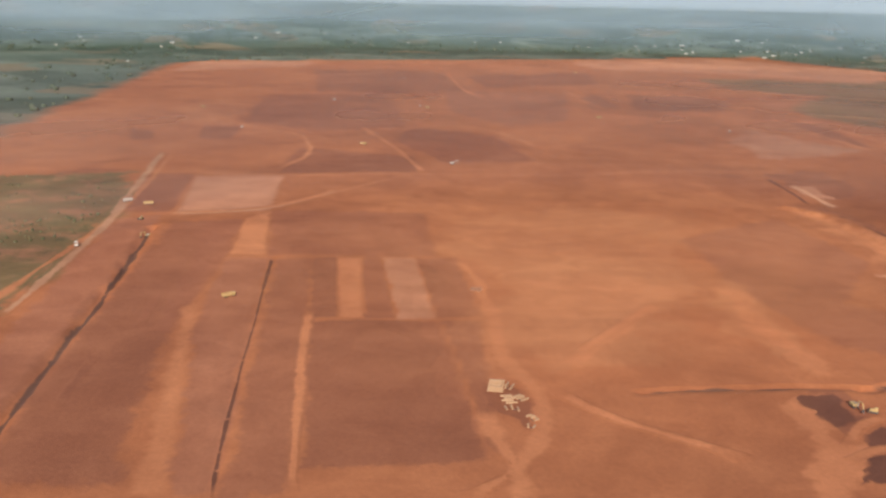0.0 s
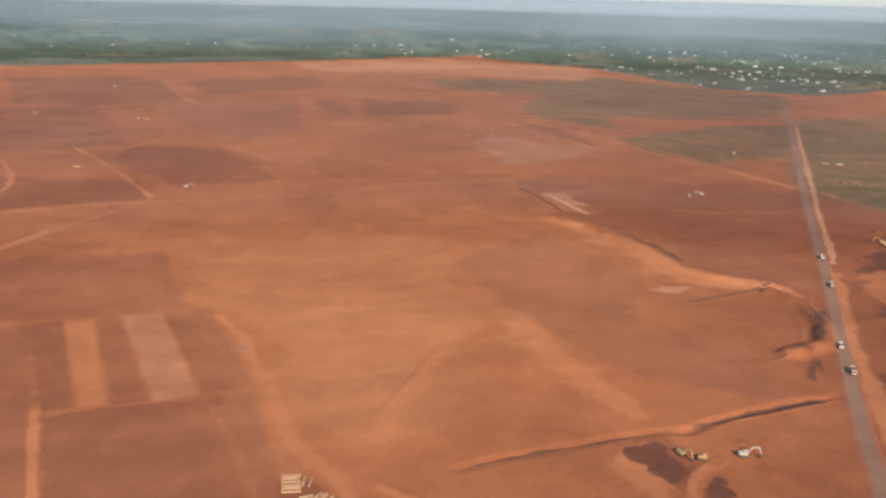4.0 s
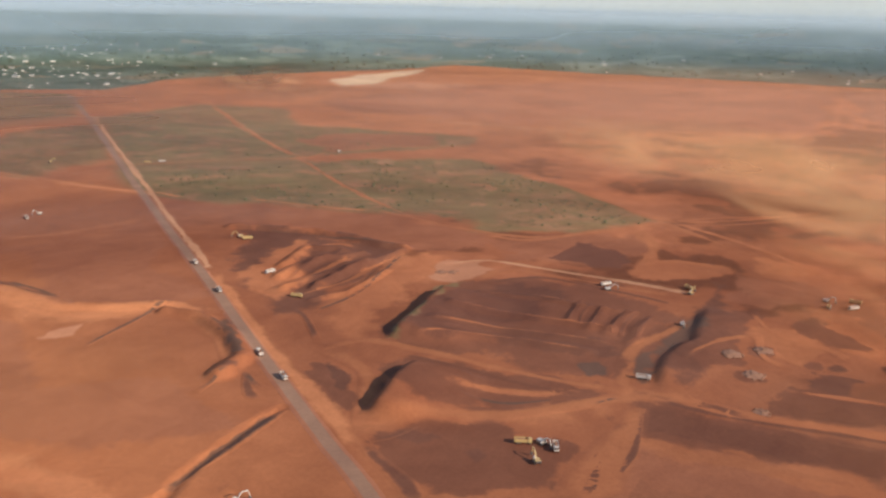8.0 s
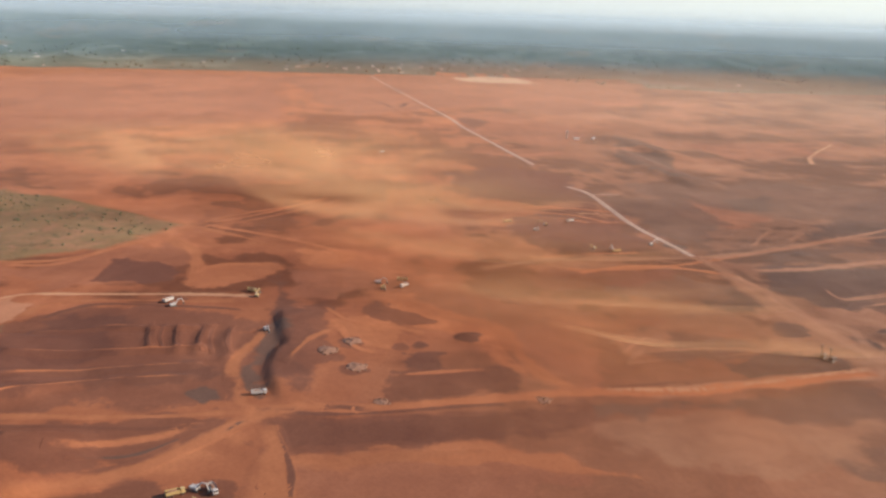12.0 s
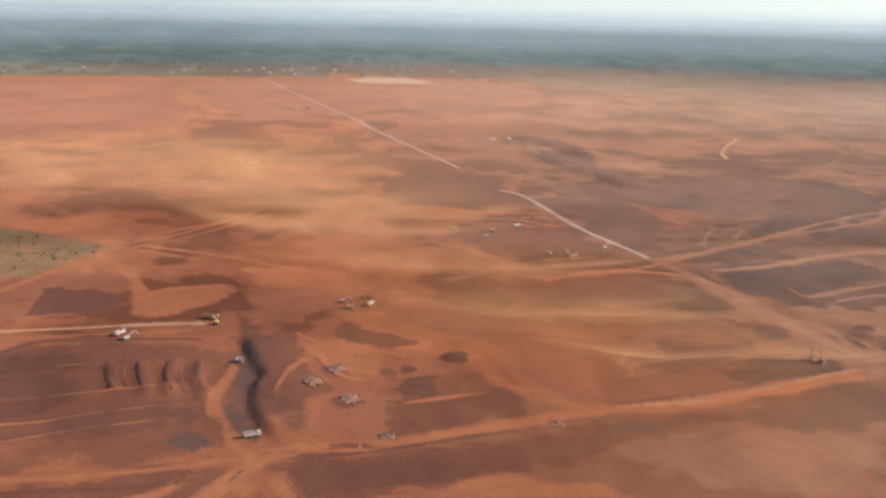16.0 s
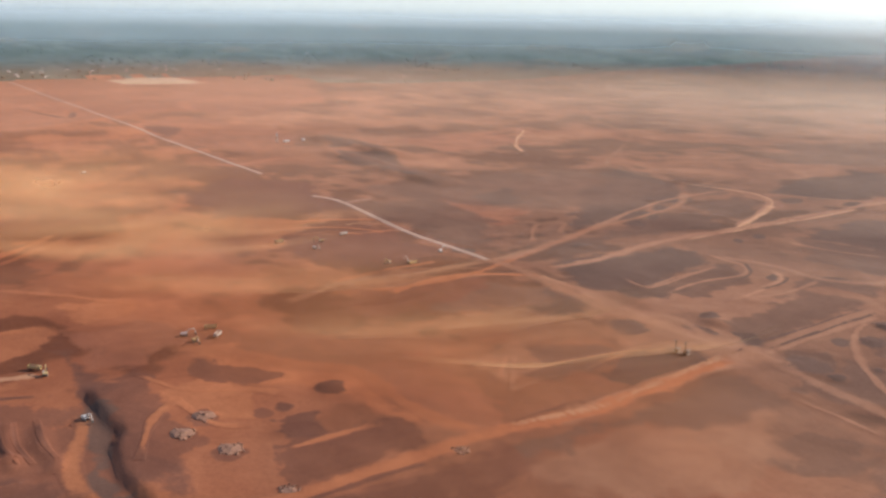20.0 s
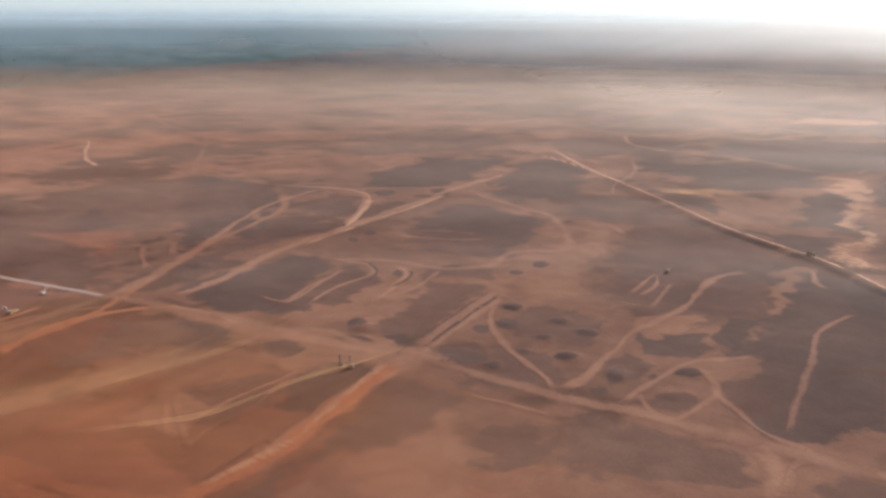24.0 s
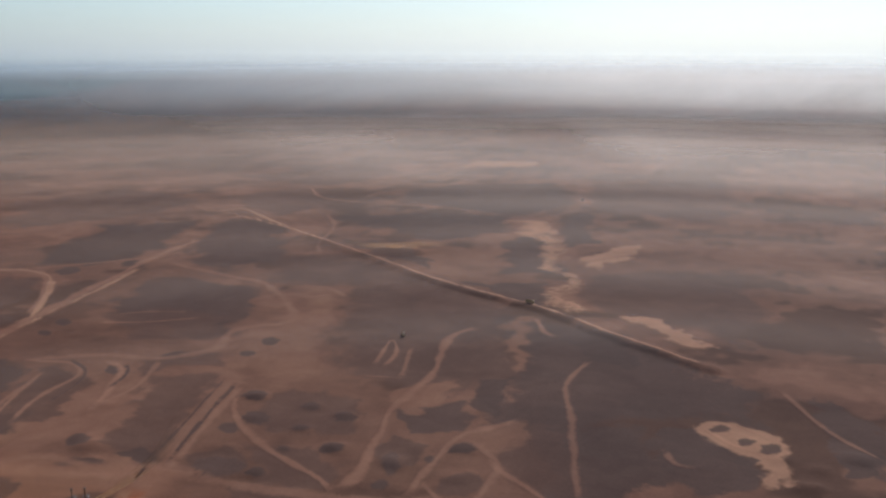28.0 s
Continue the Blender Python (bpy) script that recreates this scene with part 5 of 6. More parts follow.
def box(x0, x1, y0, y1, z0, z1, bevel=0.0, taper=1.0):
    bm = bmesh.new()
    bmesh.ops.create_cube(bm, size=1)
    for v in bm.verts:
        k = taper if v.co.z > 0 else 1.0
        v.co = Vector(((x0 + x1) / 2 + v.co.x * (x1 - x0) * k, (y0 + y1) / 2 + v.co.y * (y1 - y0) * k, (z0 + z1) / 2 + v.co.z * (z1 - z0)))
    if bevel:
        bmesh.ops.bevel(bm, geom=bm.edges[:], offset=bevel, segments=1, affect="EDGES")
    return bm


def bar(a, b, wide, thick=None):
    """A square beam from a to b."""
    a, b = Vector(a), Vector(b)
    bm = bmesh.new()
    bmesh.ops.create_cube(bm, size=1)
    turn = (b - a).to_track_quat("Z", "Y").to_matrix().to_4x4()
    bmesh.ops.transform(bm, matrix=Matrix.Translation((a + b) / 2) @ turn @ Matrix.Diagonal((wide, thick or wide, (b - a).length, 1)), verts=bm.verts[:])
    bmesh.ops.bevel(bm, geom=bm.edges[:], offset=wide * 0.12, segments=1, affect="EDGES")
    return bm


def wheel(x, y, r, wide):
    bm = bmesh.new()
    bmesh.ops.create_cone(bm, cap_ends=True, segments=14, radius1=r, radius2=r, depth=wide, matrix=Matrix.Translation((x, y, r)) @ Matrix.Rotation(radians(90), 4, "Y"))
    bmesh.ops.bevel(bm, geom=[e for e in bm.edges if len(e.link_faces) == 2 and e.calc_face_angle(0) > 1], offset=0.08, segments=1, affect="EDGES")
    return bm


def empty(name, label, category, group=""):
    return tagged(new(name), label, category, group)


def build_truck(paint, words):
    t = empty("tipper_truck", words, "truck", "site trucks")
    part("chassis", box(-0.5, 0.5, -4.2, 3.6, 0.75, 1.05, 0.05), STEEL, t)
    cab = part("cab", box(-1.25, 1.25, 2.2, 4.2, 0.9, 3.0, 0.15, 0.93), paint, t)
    part("windscreen", box(-1.05, 1.05, 4.10, 4.19, 1.95, 2.75, 0.03), GLASS, cab)
    bed = box(-1.35, 1.35, -4.4, 1.9, 1.15, 2.9, 0.0)
    top = max(bed.faces, key=lambda f: f.calc_center_median().z)
    bmesh.ops.inset_region(bed, faces=[top], thickness=0.14)
    bmesh.ops.translate(bed, vec=(0, 0, -1.0), verts=top.verts)
    part("tipper_bed", bed, paint, t)
    load = box(-1.15, 1.15, -4.1, 1.6, 1.85, 2.75, 0.25, 0.6)
    part("load", load, STONE, t, "load of red earth")
    for y in (3.1, -1.6, -3.0):
        for x in (-1.1, 1.1):
            part("wheel", wheel(x, y, 0.52, 0.36), RUBBER, t)
    return t


def build_excavator(paint, words):
    e = empty("excavator", words, "excavator", "site excavators")
    for x in (-1.2, 1.2):
        tr = box(x - 0.32, x + 0.32, -2.2, 2.2, 0.0, 0.95, 0.28)
        part("track", tr, STEEL, e, "muddy steel crawler track")
    part("undercarriage", box(-0.9, 0.9, -1.0, 1.0, 0.4, 1.1, 0.08), STEEL, e)
    body = part("upper_body", box(-1.4, 1.4, -2.6, 1.3, 1.15, 2.4, 0.18), paint, e)
    part("counterweight", box(-1.38, 1.38, -3.1, -2.45, 1.2, 2.2, 0.2), STEEL, body)
    cab = part("cab", box(-1.38, -0.35, 0.0, 1.7, 1.3, 3.05, 0.12, 0.92), WHITE, e)
    part("cab_window", box(-1.2, -0.5, 1.60, 1.70, 1.9, 2.8, 0.03), GLASS, cab)
    boom = part("boom", bar((0.2, 1.0, 1.7), (0.2, 3.4, 5.0), 0.62, 0.5), paint, e)
    part("boom_end", bar((0.2, 3.3, 4.95), (0.2, 6.2, 5.1), 0.55, 0.45), paint, boom)
    part("stick", bar((0.2, 6.1, 5.3), (0.2, 7.4, 2.2), 0.42, 0.4), paint, e)
    bucket = box(-0.45, 0.85, 6.7, 7.9, 0.75, 2.1, 0.15, 0.75)
    part("bucket", bucket, STEEL, e)
    return e


def build_bulldozer(paint, words):
    d = empty("bulldozer", words, "bulldozer")
    for x in (-1.1, 1.1):
        part("track", box(x - 0.3, x + 0.3, -1.9, 1.9, 0, 1.05, 0.3), STEEL, d)
    part("hood", box(-0.75, 0.75, 0.2, 2.1, 0.9, 2.0, 0.12), paint, d)
    cab = part("cab", box(-0.85, 0.85, -1.6, 0.2, 1.0, 3.0, 0.12, 0.9), paint, d)
    part("cab_window", box(-0.65, 0.65, 0.12, 0.2, 2.0, 2.8, 0.02), GLASS, cab)
    part("blade", box(-1.9, 1.9, 2.5, 2.8, 0.1, 1.5, 0.08), STEEL, d)
    for x in (-1.3, 1.3):
        part("push_arm", bar((x, 0.2, 0.6), (x, 2.6, 0.6), 0.22), STEEL, d)
    return d


def build_rig():
    r = empty("drilling_rig", "dark crawler drilling rig with a tall mast", "drilling rig")
    for x in (-1.5, 1.5):
        part("track", box(x - 0.4, x + 0.4, -2.6, 2.6, 0, 1.1, 0.3), STEEL, r)
    part("upper_body", box(-1.6, 1.6, -3.2, 1.6, 1.2, 3.2, 0.2), STEEL, r)
    part("mast", bar((0, 2.2, 0.8), (0, 2.2, 9.0), 0.6), STEEL, r)
    part("strut", bar((0, -0.5, 3.0), (0, 2.1, 5.8), 0.3), STEEL, r)
    part("crown", box(-0.6, 0.6, 1.7, 2.9, 8.8, 9.5, 0.1), STEEL, r)
    return r


def build_shed(long):
    s = empty("site_shed", "low white prefabricated site shed on bare earth", "shed", "site sheds")
    part("wall", box(-2.5, 2.5, -long, long, 0, 2.8, 0.05), WHITE, s)
    bm = bmesh.new()
    a = [bm.verts.new(p) for p in ((-3, -long - 0.4, 2.7), (3, -long - 0.4, 2.7), (0, -long - 0.4, 3.7), (-3, long + 0.4, 2.7), (3, long + 0.4, 2.7), (0, long + 0.4, 3.7))]
    for f in ((0, 1, 2), (3, 5, 4), (0, 2, 5, 3), (1, 4, 5, 2), (0, 3, 4, 1)):
        bm.faces.new([a[i] for i in f])
    part("roof", bm, ROOF_WHITE, s)
    for k in range(-1, 2):
        part("window", box(2.47, 2.56, k * long * 0.6 - 0.6, k * long * 0.6 + 0.6, 1.1, 2.1), GLASS, s)
    part("door", box(-0.5, 0.5, long - 0.05, long + 0.06, 0.0, 2.05), STEEL, s)
    return s


def build_mast():
    m = empty("batching_tower", "thin pale steel tower with a slanting conveyor", "tower")
    for x in (-1.2, 1.2):
        for y in (-1.2, 1.2):
            part("leg", bar((x, y, 0), (x, y, 16), 0.4), WHITE, m)
    for z in (3, 6, 9, 12, 15.5):
        part("brace", box(-1.3, 1.3, -1.3, 1.3, z, z + 0.35), WHITE, m)
    part("hopper", box(-1.8, 1.8, -1.8, 1.8, 13, 16.5, 0.2, 0.8), WHITE, m)
    part("conveyor", bar((0, -24, 1.2), (0, -1, 13.5), 1.1, 0.6), WHITE, m)
    part("conveyor_foot", bar((0, -14, 0), (0, -14, 6.4), 0.5), STEEL, m)
    return m


def rock(rng, r):
    bm = bmesh.new()
    bmesh.ops.create_icosphere(bm, subdivisions=1, radius=r)
    for v in bm.verts:
        v.co *= rng.uniform(0.65, 1.25)
        v.co.z *= 0.75
    return bm


def build_rubble(rng, wide, count):
    p = empty("rubble_heap", "heap of broken rock and clods on red earth", "rubble", "rubble heaps")
    core = bmesh.new()
    bmesh.ops.create_icosphere(core, subdivisions=3, radius=wide)
    for v in core.verts:
        v.co *= 1 + 0.25 * noise.noise(v.co * 0.35)
        v.co.z = max(v.co.z * 0.28, -0.3)
    part("mound", core, STONE, p)
    shapes = []
    for _ in range(5):
        bm = rock(rng, 1.0)
        me = bpy.data.meshes.new("rock")
        bm.to_mesh(me)
        bm.free()
        me.materials.append(STONE)
        shapes.append(me)
    for _ in range(count):
        a, d = rng.uniform(0, 6.28), wide * math.sqrt(rng.random()) * 1.25
        ob = new("rock", rng.choice(shapes))
        ob.parent = p
        s = rng.uniform(0.4, 1.3)
        ob.matrix_basis = pose(d * math.cos(a), d * math.sin(a), max(0.1, 0.24 * (wide - d)) + 0.2, rng.uniform(0, 90), rng.uniform(0, 90), rng.uniform(0, 360)) @ Matrix.Diagonal((s, s, s, 1))
    return p


def build_beams(rows, long, crooked):
    """Beams lying side by side with gaps, some doubled, some askew."""
    p = empty("beam_stack", "stack of pale precast concrete beams on earth", "beam stack", "beam stacks")
    for k in range(rows):
        shift, lean = rng.uniform(-1, 1) * crooked, rng.uniform(-0.2, 0.2) * crooked
        y = k * 2.7
        part("beam", bar((-long / 2 + shift, y - lean, 0.55), (long / 2 + shift, y + lean, 0.55), 0.75, 0.9), CONCRETE, p)
        if k % 3 == 1:
            part("beam", bar((-long / 2 + 1 + shift, y, 1.45), (long / 2 - 1 + shift, y, 1.45), 0.8, 0.7), CONCRETE, p)
        if k % 2:
            part("bearer", box(-long / 2 + 1, -long / 2 + 1.4, y - 2.6, y, 0, 0.25), STEEL, p)
    return p


def thin_out(places, gap):
    kept = []
    for p in places:
        if all(math.hypot(p[0] - q[0], p[1] - q[1]) > gap for q in kept):
            kept.append(p)
    return kept


def set_down(first, places, turns, sink=0.0):
    """Puts copies of a thing down on the land."""
    for k, (x, y) in enumerate(places):
        m = pose(x, y, float(land_at(x, y)) + 0.12 - sink, 0, 0, turns(k))
        if k == 0:
            first.matrix_basis = m
        else:
            copy_thing(first, m)


# ---- machines and stacks on the site ----
TRUCKS = [(495, 698), (449, 629), (370, 522), (348, 485), (352, 320), (349, 336), (675, 229), (658, 344), (631, 401), (693, 230), (926, 49), (917, 117), (690, 228), (463, 314), (-135, 572), (-287, 840), (-265, 830), (-276, 687), (-28, 1612), (-41, 1626), (-396, 1554), (-285, 1329), (250, 1524), (422, 1390), (331, 2416), (-91, 2167), (-103, 1204), (-197, 1702), (809, 1092), (518, 939), (580, 719), (1040, 959), (1194, 862), (826, 1085), (471, 575), (507, 631), (931, 49), (799, 30), (1383, 249), (458, -393), (421, -1226), (372, -525)]
EXCAVATORS = [(229, 413), (202, 421), (353, 328), (334, 322), (570, 323), (645, 339), (620, 395), (670, 245), (685, 249), (906, 79), (881, 93), (809, 49), (802, 32), (686, 243), (-235, 729), (11, 1073), (737, 1189), (536, 945), (582, 730), (536, 938), (884, 91), (813, 46), (828, -11), (654, 345), (685, 244)]
DIGGERS = [(209, 415), (-254, 774)]
RIGS = [(528, -42), (522, -45)]
SHEDS = [(1593, -89), (1599, -120)]
MASTS = [(1582, -70)]
RUBBLES = [(503, 261), (528, 280), (547, 265), (589, 524), (594, 517), (453, 245), (457, 153), (24, 599)]
GRASS = [
    [(-634, 875), (-458, 959), (-319, 992), (-280, 780), (-275, 679), (-259, 570), (-244, 490), (-259, 366)],
    [(777, 1057), (928, 969), (1111, 778), (983, 587), (882, 438), (831, 456), (742, 559), (770, 655), (723, 753), (664, 916)],
    [(1015, 1409), (1230, 1324), (1325, 853), (1201, 837), (985, 976), (804, 1120)],
]
trucks = thin_out(TRUCKS, 14)
on_road = trucks[:4]
set_down(build_truck(WHITE, "white tipper truck, dusty, on the asphalt road"), on_road, lambda k: 145 if k % 2 else -35)
set_down(build_truck(WHITE, "white tipper truck, dusty, standing on red earth"), trucks[4::2], lambda k: rng.uniform(0, 360))
set_down(build_truck(YELLOW, "yellow tipper truck, dusty, standing on red earth"), trucks[5::2], lambda k: rng.uniform(0, 360))
diggers = thin_out(EXCAVATORS, 12)
set_down(build_excavator(WHITE, "pale crawler excavator with raised boom on red earth"), diggers[::2], lambda k: rng.uniform(0, 360))
set_down(build_excavator(YELLOW, "yellow crawler excavator with raised boom on red earth"), diggers[1::2], lambda k: rng.uniform(0, 360))
set_down(build_bulldozer(YELLOW, "yellow crawler bulldozer on red earth"), DIGGERS, lambda k: 60 + 100 * k)
set_down(build_rig(), thin_out(RIGS, 6), lambda k: 30)
set_down(build_shed(5), SHEDS, lambda k: 20 + 45 * k)
set_down(build_mast(), MASTS, lambda k: 80)
for k, (x, y) in enumerate(RUBBLES):
    set_down(build_rubble(rng, 6.5 if k < 3 else 4.0, 26), [(x, y)], lambda k: 0, 0.3)
for (x, y), rows, long, turn, crooked in (((28, 431), 6, 8, -8, 0.2), ((37, 437), 3, 7, 70, 0.5), ((35, 418), 4, 6, 8, 1.0), ((42, 422), 3, 5, 40, 1.0), ((38, 412), 3, 4, 100, 1.2), ((45, 399), 3, 3, 30, 1.5), ((44, 392), 2, 3, 75, 1.5)):
    set_down(build_beams(rows, long, crooked), [(x, y)], lambda k: turn)


# ---- beyond the site: villages and woods ----
def far_place(x, y):
    """A true place on the far plain, drawn in to where the plain rises, and its shrinking."""
    d = np.array((x, y)) - CENTRE
    r = math.hypot(*d)
    if r < INNER:
        return x, y, 1.0
    q = INNER + (RIM - INNER) * (1 - INNER / r)
    p = CENTRE + d * q / r
    return p[0], p[1], q / r


def build_house(wide, long, high, roof, words):
    h = empty("house", words, "house", "village houses")
    part("wall", box(-wide / 2, wide / 2, -long / 2, long / 2, 0, high), WALL, h)
    bm = bmesh.new()
    a = [bm.verts.new(p) for p in ((-wide * 0.57, -long * 0.54, high - 0.1), (wide * 0.57, -long * 0.54, high - 0.1), (0, -long * 0.54, high + wide * 0.2), (-wide * 0.57, long * 0.54, high - 0.1), (wide * 0.57, long * 0.54, high - 0.1), (0, long * 0.54, high + wide * 0.2))]
    for f in ((0, 1, 2), (3, 5, 4), (0, 2, 5, 3), (1, 4, 5, 2), (0, 3, 4, 1)):
        bm.faces.new([a[i] for i in f])
    part("roof", bm, roof, h)
    part("door", box(wide / 2 - 0.05, wide / 2 + 0.08, -0.6, 0.6, 0, 2.1), STEEL, h)
    return h


HOUSES = [
    build_house(9, 14, 4, ROOF_WHITE, "low village house with a pale metal roof"),
    build_house(12, 26, 6, ROOF_WHITE, "long village hall with a pale metal roof"),
    build_house(8, 10, 4, ROOF_RED, "low village house with a red tile roof"),
]
VILLAGES = [(1500, 2350, 420, 75), (2000, 2900, 700, 70), (2500, 3600, 900, 50), (1100, 3700, 700, 24), (-800, 3800, 1100, 26), (-1700, 2600, 700, 12), (3900, 1600, 900, 24), (3500, -150, 350, 24), (3350, 350, 250, 12), (4600, -600, 1100, 20), (4000, -1500, 900, 12), (2100, 2350, 260, 20)]


def off_site(places, gap):
    """Those of the places that lie outside the site, in the open country."""
    p = np.array(places)
    out = (to_line(p[:, 0], p[:, 1], SITE, True) < -gap) & ~((p[:, 1] < -1300) & (p[:, 0] < 2900))
    return p[out]


placed = [0, 0, 0]
for vx, vy, spread, count in VILLAGES:
    for x, y in off_site([(rng.gauss(vx, spread * 0.6), rng.gauss(vy, spread * 0.6)) for _ in range(count)], 15):
        px, py, s = far_place(x, y)
        k = rng.choice((0, 0, 0, 1, 2))
        if sum(placed) >= 290:
            break
        s *= rng.uniform(0.35, 0.75)
        m = pose(px, py, float(land_at(px, py)) - 0.2, 0, 0, rng.uniform(0, 180)) @ Matrix.Diagonal((s, s, s, 1))
        ob = copy_thing(HOUSES[k], pose(0, 0, 0)) if placed[k] else HOUSES[k]
        ob.matrix_basis = m
        placed[k] += 1


def clumps(name, places, material, label, category):
    """Many small uneven leaf clumps as one body of growth."""
    bm = bmesh.new()
    bmesh.ops.create_icosphere(bm, subdivisions=1, radius=1.0)
    ball = np.array([v.co for v in bm.verts])
    tris = np.array([[v.index for v in f.verts] for f in bm.faces])
    bm.free()
    r = np.random.RandomState(5)
    verts, faces = [], []
    for k, (x, y, size) in enumerate(places):
        shape = ball * r.uniform(0.6, 1.35, (len(ball), 1)) * size * np.array((1.0, 1.0, 0.75))
        verts.append(shape + np.array((x, y, float(land_at(x, y)) + 0.45 * size)))
        faces.append(tris + k * len(ball))
    ob = new(name, mesh_from(name, np.concatenate(verts), np.concatenate(faces), material, smooth=False))
    return tagged(ob, label, category, kind="stuff")


woods, tried = [], []
for _ in range(26000):
    a, r = rng.uniform(0, 2 * math.pi), 1000 + 7000 * rng.random() ** 1.3
    tried.append((CENTRE[0] + r * math.sin(a), CENTRE[1] + r * math.cos(a)))
for x, y in off_site(tried, 20):
    if noise.noise(Vector((x, y, 0)) * 0.0022) + 0.6 * noise.noise(Vector((x, y, 3)) * 0.011) > 0.02:
        px, py, s = far_place(x, y)
        woods.append((px, py, s * rng.uniform(2.5, 7)))
clumps("woods", woods[:11000], LEAVES, "dark green woods and tree rows on the far plain", "trees")

tried = np.array([(rng.uniform(*a), rng.uniform(*b)) for a, b, count in (((480, 1150), (400, 1050), 3000), ((-620, -290), (380, 960), 1500)) for _ in range(count)])
growing = np.zeros(len(tried), bool)
for g in GRASS:
    growing |= to_line(tried[:, 0], tried[:, 1], np.array(g, float), True) > 4
bushes = [(x, y, rng.uniform(0.5, 1.7)) for x, y in tried[growing] if noise.noise(Vector((x, y, 9)) * 0.012) > 0.05 or rng.random() < 0.12]
clumps("scrub_bushes", bushes, SCRUB, "low dry scrub bushes scattered over grass", "bushes")


# ---- haze over the plain and blowing dust ----
def veil_material(name, thick, cell, low, high, stretch=1.0):
    """Fine dust in the air, which throws light back and lets light pass."""
    m, n, l = shader(name)
    n.remove(n["Principled BSDF"])
    size = n.new("ShaderNodeMapping")
    size.inputs["Scale"].default_value = (1 / cell, 1 / cell, stretch / cell)
    l.new(place_of(n), size.inputs["Vector"])
    # dust scatters the sun's light to all sides alike, however its sheet lies
    # both normals are fixed on the sun, so every sheet looks fully lit
    scatter, clear, out = n.new("ShaderNodeAddShader"), n.new("ShaderNodeBsdfTransparent"), n.new("ShaderNodeMixShader")
    for k, (kind, way) in enumerate((("ShaderNodeBsdfDiffuse", sun_way), ("ShaderNodeBsdfTranslucent", -sun_way))):
        side, facing = n.new(kind), n.new("ShaderNodeCombineXYZ")
        for socket, value in zip(facing.inputs, way):
            socket.default_value = value
        l.new(colour_of(n, "tint"), side.inputs["Color"])
        l.new(facing.outputs[0], side.inputs["Normal"])
        l.new(side.outputs[0], scatter.inputs[k])
    puffs = ramp(n, l, grain(n, l, size.outputs[0], 1.0, 5, 0.55, 0.6), low, high)
    l.new(calc(n, l, "MULTIPLY", calc(n, l, "MULTIPLY", puffs, thick), cover_of(n), clamp=True), out.inputs[0])
    l.new(clear.outputs[0], out.inputs[1])
    l.new(scatter.outputs[0], out.inputs[2])
    l.new(out.outputs[0], n["Material Output"].inputs["Surface"])
    return m


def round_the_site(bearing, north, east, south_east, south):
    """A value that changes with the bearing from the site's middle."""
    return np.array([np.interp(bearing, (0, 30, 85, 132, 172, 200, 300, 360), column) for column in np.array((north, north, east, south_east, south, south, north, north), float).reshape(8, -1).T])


# haze tints by bearing, with the brightness of the sunlit air painted in
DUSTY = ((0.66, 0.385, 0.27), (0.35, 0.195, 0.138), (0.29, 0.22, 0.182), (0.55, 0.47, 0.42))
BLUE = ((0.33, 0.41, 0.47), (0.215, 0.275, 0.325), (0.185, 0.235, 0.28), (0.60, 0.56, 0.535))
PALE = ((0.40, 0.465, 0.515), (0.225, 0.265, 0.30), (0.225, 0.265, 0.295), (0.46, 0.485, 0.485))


def haze_ring(radius, top, foot, lean, shares, tints, cell, even=False):
    """A ring of haze round the site that leans inwards."""
    turns, rises = 120, 15
    verts, faces, cover, tint = [], [], [], []
    for i in range(turns):
        a = 2 * math.pi * i / turns
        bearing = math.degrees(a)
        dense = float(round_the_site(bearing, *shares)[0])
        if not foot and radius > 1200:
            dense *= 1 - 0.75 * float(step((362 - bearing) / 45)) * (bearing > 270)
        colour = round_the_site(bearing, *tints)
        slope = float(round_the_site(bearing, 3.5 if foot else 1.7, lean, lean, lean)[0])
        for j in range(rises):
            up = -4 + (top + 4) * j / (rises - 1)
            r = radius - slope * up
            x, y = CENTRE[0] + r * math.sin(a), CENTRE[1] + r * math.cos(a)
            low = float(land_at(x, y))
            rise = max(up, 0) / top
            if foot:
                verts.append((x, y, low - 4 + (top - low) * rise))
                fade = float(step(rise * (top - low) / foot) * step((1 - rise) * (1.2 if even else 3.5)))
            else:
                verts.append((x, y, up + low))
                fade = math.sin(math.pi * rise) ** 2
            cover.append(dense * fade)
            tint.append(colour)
    for i in range(turns):
        k = (i + 1) % turns
        faces += [(i * rises + j, k * rises + j, k * rises + j + 1, i * rises + j + 1) for j in range(rises - 1)]
    stuff = veil_material("haze", 1.0, cell, *((-1.0, -0.5) if even else (-0.1, 0.78)), 2.0)
    ob = new("haze", mesh_from("haze", verts, faces, stuff, [("cover", cover), ("tint", tint)]))
    return tagged(ob, "thin dusty haze over the plain", "haze", kind="stuff")


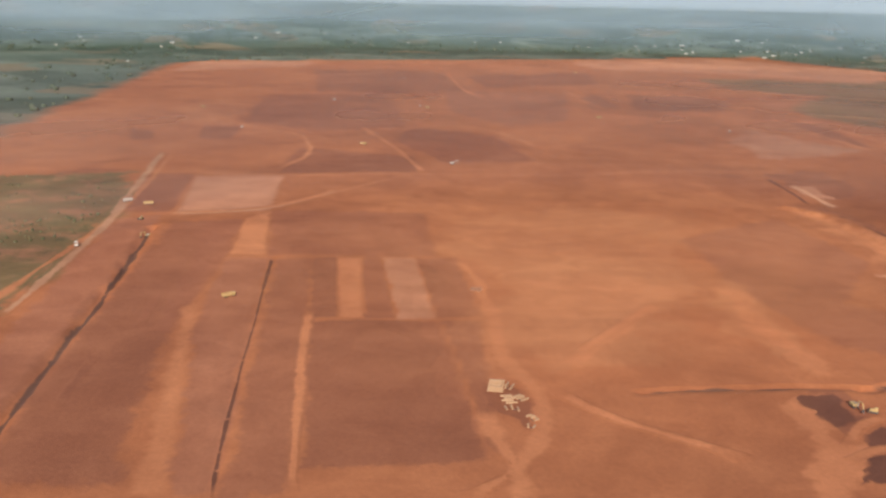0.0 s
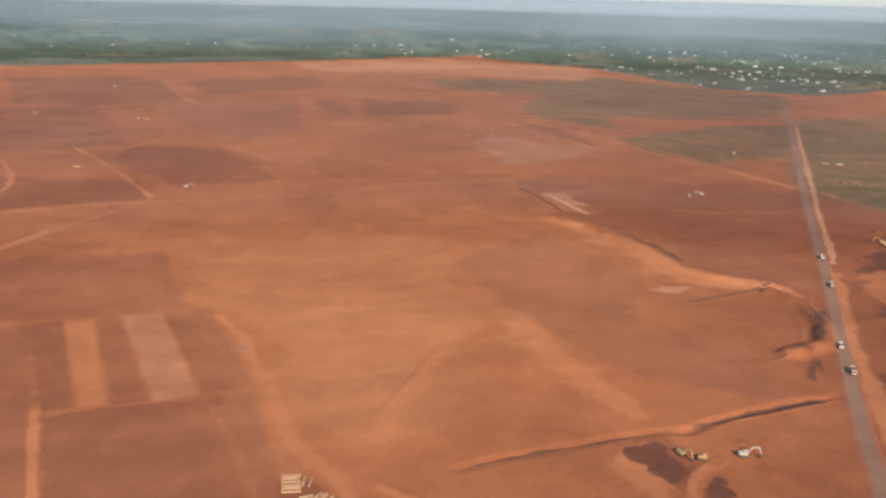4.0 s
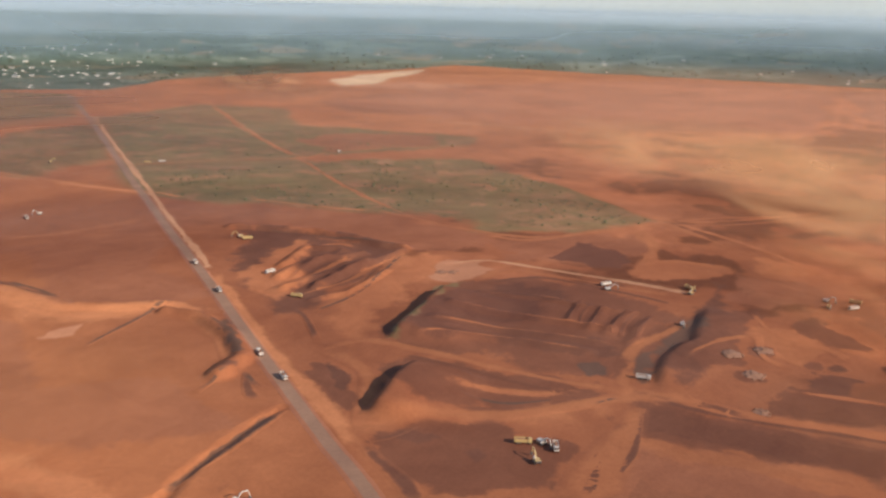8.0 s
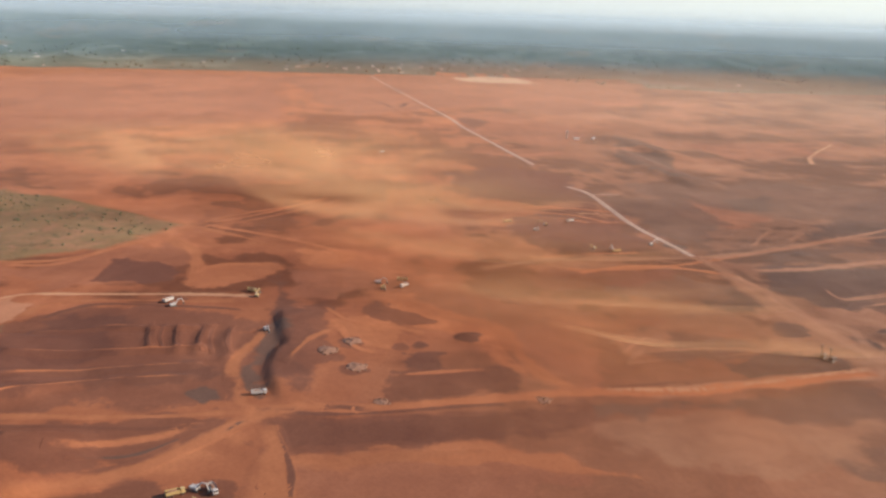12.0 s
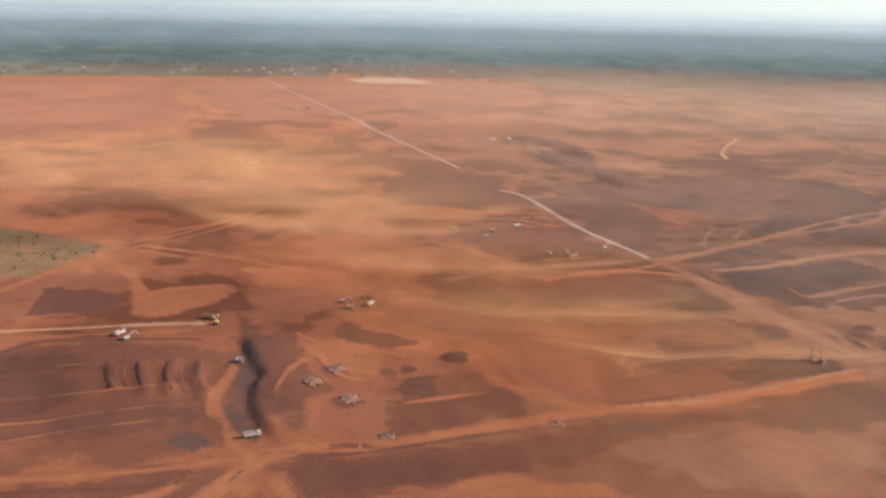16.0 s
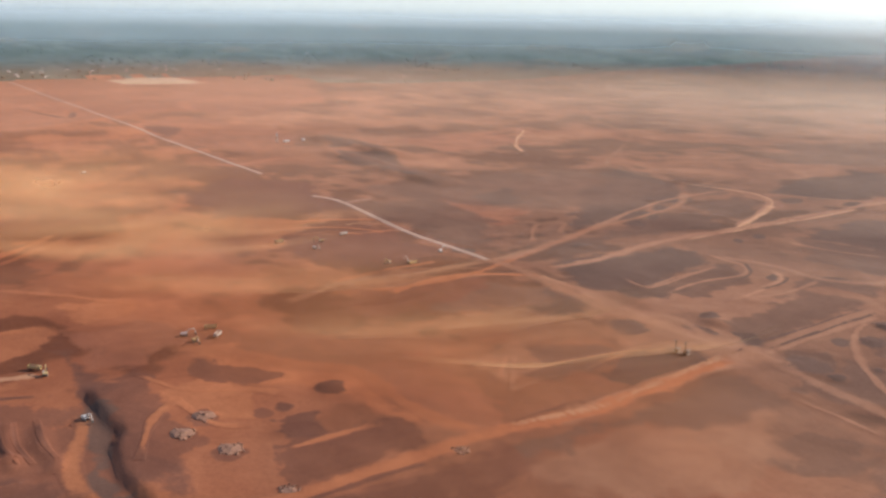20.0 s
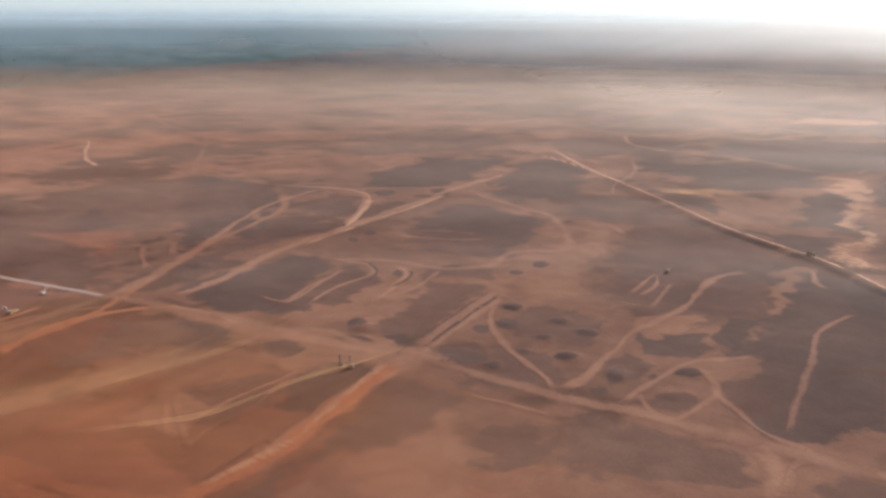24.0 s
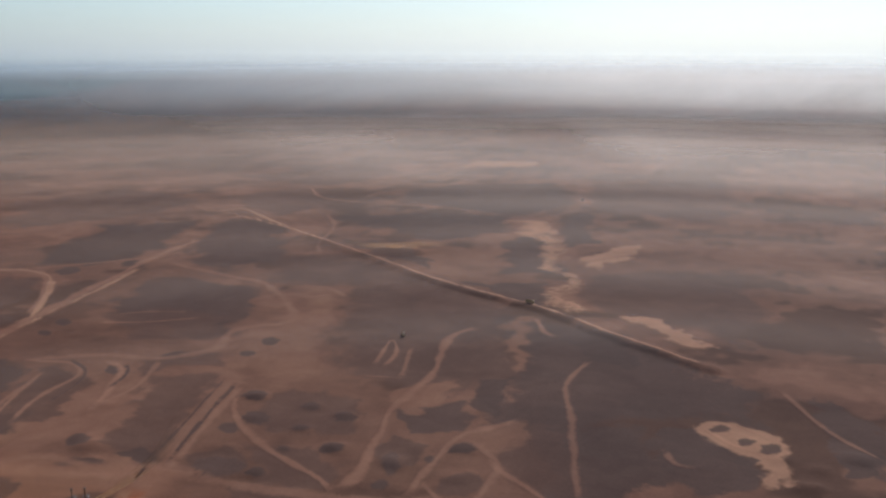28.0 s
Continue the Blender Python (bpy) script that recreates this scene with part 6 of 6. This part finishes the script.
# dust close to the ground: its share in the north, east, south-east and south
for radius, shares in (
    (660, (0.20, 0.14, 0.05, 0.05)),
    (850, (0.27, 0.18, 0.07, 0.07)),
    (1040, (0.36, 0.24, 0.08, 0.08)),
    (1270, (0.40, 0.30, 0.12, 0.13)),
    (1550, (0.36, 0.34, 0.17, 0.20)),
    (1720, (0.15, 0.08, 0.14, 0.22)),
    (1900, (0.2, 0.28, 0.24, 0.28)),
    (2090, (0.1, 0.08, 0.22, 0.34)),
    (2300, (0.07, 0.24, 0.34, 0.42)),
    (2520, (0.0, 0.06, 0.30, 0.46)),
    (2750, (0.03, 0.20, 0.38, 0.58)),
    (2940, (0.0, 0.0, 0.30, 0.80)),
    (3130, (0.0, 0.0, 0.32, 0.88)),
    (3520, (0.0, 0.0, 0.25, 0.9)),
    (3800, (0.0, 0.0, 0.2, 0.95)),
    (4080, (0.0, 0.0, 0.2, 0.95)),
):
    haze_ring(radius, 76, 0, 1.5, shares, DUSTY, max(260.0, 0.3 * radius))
# blue air over the far plain, painted as tinted sheets
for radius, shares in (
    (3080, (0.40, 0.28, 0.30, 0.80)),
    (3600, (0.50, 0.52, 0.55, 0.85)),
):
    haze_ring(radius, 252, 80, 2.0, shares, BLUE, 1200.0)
# pale sheet that paints haze over the skyline and the low sky
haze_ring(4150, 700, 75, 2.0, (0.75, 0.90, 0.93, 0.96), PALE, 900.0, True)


def puff(cloud, stuff, x, y, wide, high, dense, heading=98.0, seed=0):
    """One billow of a dust cloud: a bulging sheet of dust that leans with the wind, densest in its middle."""
    h = radians(heading)
    nx, nz = 22, 14
    u, v = np.meshgrid(np.linspace(-1, 1, nx), np.linspace(-1, 1, nz))
    rise = high * (0.5 + 0.52 * v) * (1 + 0.2 * lattice_noise(u * 3, v, 1.0, seed))
    away = -1.3 * rise + 0.25 * wide * u * u + 12 * lattice_noise(u * 2 + 5, v * 2, 1.0, seed + 1)
    px = x + u * wide * math.cos(h) + away * math.sin(h)
    py = y - u * wide * math.sin(h) + away * math.cos(h)
    pz = land_at(px, py) + 1.0 + rise
    shape = np.clip(1 - u * u - v * v * (0.9 if high < 40 else 1.0), 0, 1) ** 1.2
    cover = dense * shape * (1 + 0.35 * lattice_noise(u * 3, v * 3, 1.0, seed + 2))
    faces = [(r * nx + c, r * nx + c + 1, (r + 1) * nx + c + 1, (r + 1) * nx + c) for r in range(nz - 1) for c in range(nx - 1)]
    tint = np.tile(np.array((0.31, 0.175, 0.092)), (nx * nz, 1))
    ob = new("billow", mesh_from("billow", np.stack((px, py, pz), 2).reshape(-1, 3), faces, stuff, [("cover", cover.ravel()), ("tint", tint)]))
    ob.parent = cloud
    return ob


def dust_cloud(label, cell, billows, heading=98.0):
    """Dust blown off the bare earth: billows behind one another."""
    cloud = empty("dust_cloud", label, "dust")
    stuff = veil_material("blown_dust", 1.0, cell, 0.12, 0.72, 1.3)
    for k, (x, y, wide, high, dense) in enumerate(billows):
        puff(cloud, stuff, x, y, wide, high, dense, heading, 40 + 3 * k)
    return cloud


def dust_drift(label, x, y, long, wide, turn, high, dense):
    """A low drift of dust over the ground: one thin uneven sheet of it."""
    nx, ny = 48, 32
    u, v = np.meshgrid(np.linspace(-1, 1, nx), np.linspace(-1, 1, ny))
    px = x + u * long * math.cos(turn) - v * wide * math.sin(turn)
    py = y + u * long * math.sin(turn) + v * wide * math.cos(turn)
    pz = land_at(px, py) + high * (1 + 0.3 * lattice_noise(px, py, 70, 20))
    cover = dense * np.clip(1 - u * u - v * v, 0, 1)
    faces = [(r * nx + c, r * nx + c + 1, (r + 1) * nx + c + 1, (r + 1) * nx + c) for r in range(ny - 1) for c in range(nx - 1)]
    tint = np.tile(np.array((0.36, 0.175, 0.085)), (nx * ny, 1))
    stuff = veil_material("drifting_dust", 1.0, 170.0, 0.15, 0.8)
    ob = new("dust_drift", mesh_from("dust_drift", np.stack((px, py, pz), 2).reshape(-1, 3), faces, stuff, [("cover", cover.ravel()), ("tint", tint)]))
    return tagged(ob, label, "dust", kind="stuff")


dust_cloud("tan dust cloud rising off bare earth", 150.0, [(1090, 470, 220, 90, 0.55)])
dust_cloud("tan dust cloud drifting over red earth", 140.0, [(1090, 290, 170, 90, 0.5), (970, 250, 190, 72, 0.4), (880, 205, 210, 60, 0.45), (740, 140, 190, 44, 0.4), (610, 70, 170, 34, 0.35), (520, 10, 150, 26, 0.3)])
dust_drift("thin orange dust drifting low over bare earth", 660, 130, 300, 170, 0.4, 14, 0.42)
dust_drift("thin orange dust drifting low over bare earth", 430, 90, 170, 110, 1.2, 10, 0.2)
dust_drift("thin orange dust drifting low over bare earth", 110, 640, 300, 260, 0.6, 12, 0.2)
dust_cloud("pale dust cloud beside the far village", 110.0, [(1690, 1700, 170, 60, 0.6), (1560, 1500, 130, 40, 0.45)], 45.0)
dust_cloud("dust trail behind a truck on the dyke road", 30.0, [(585, -735, 70, 14, 0.4)], 160.0)
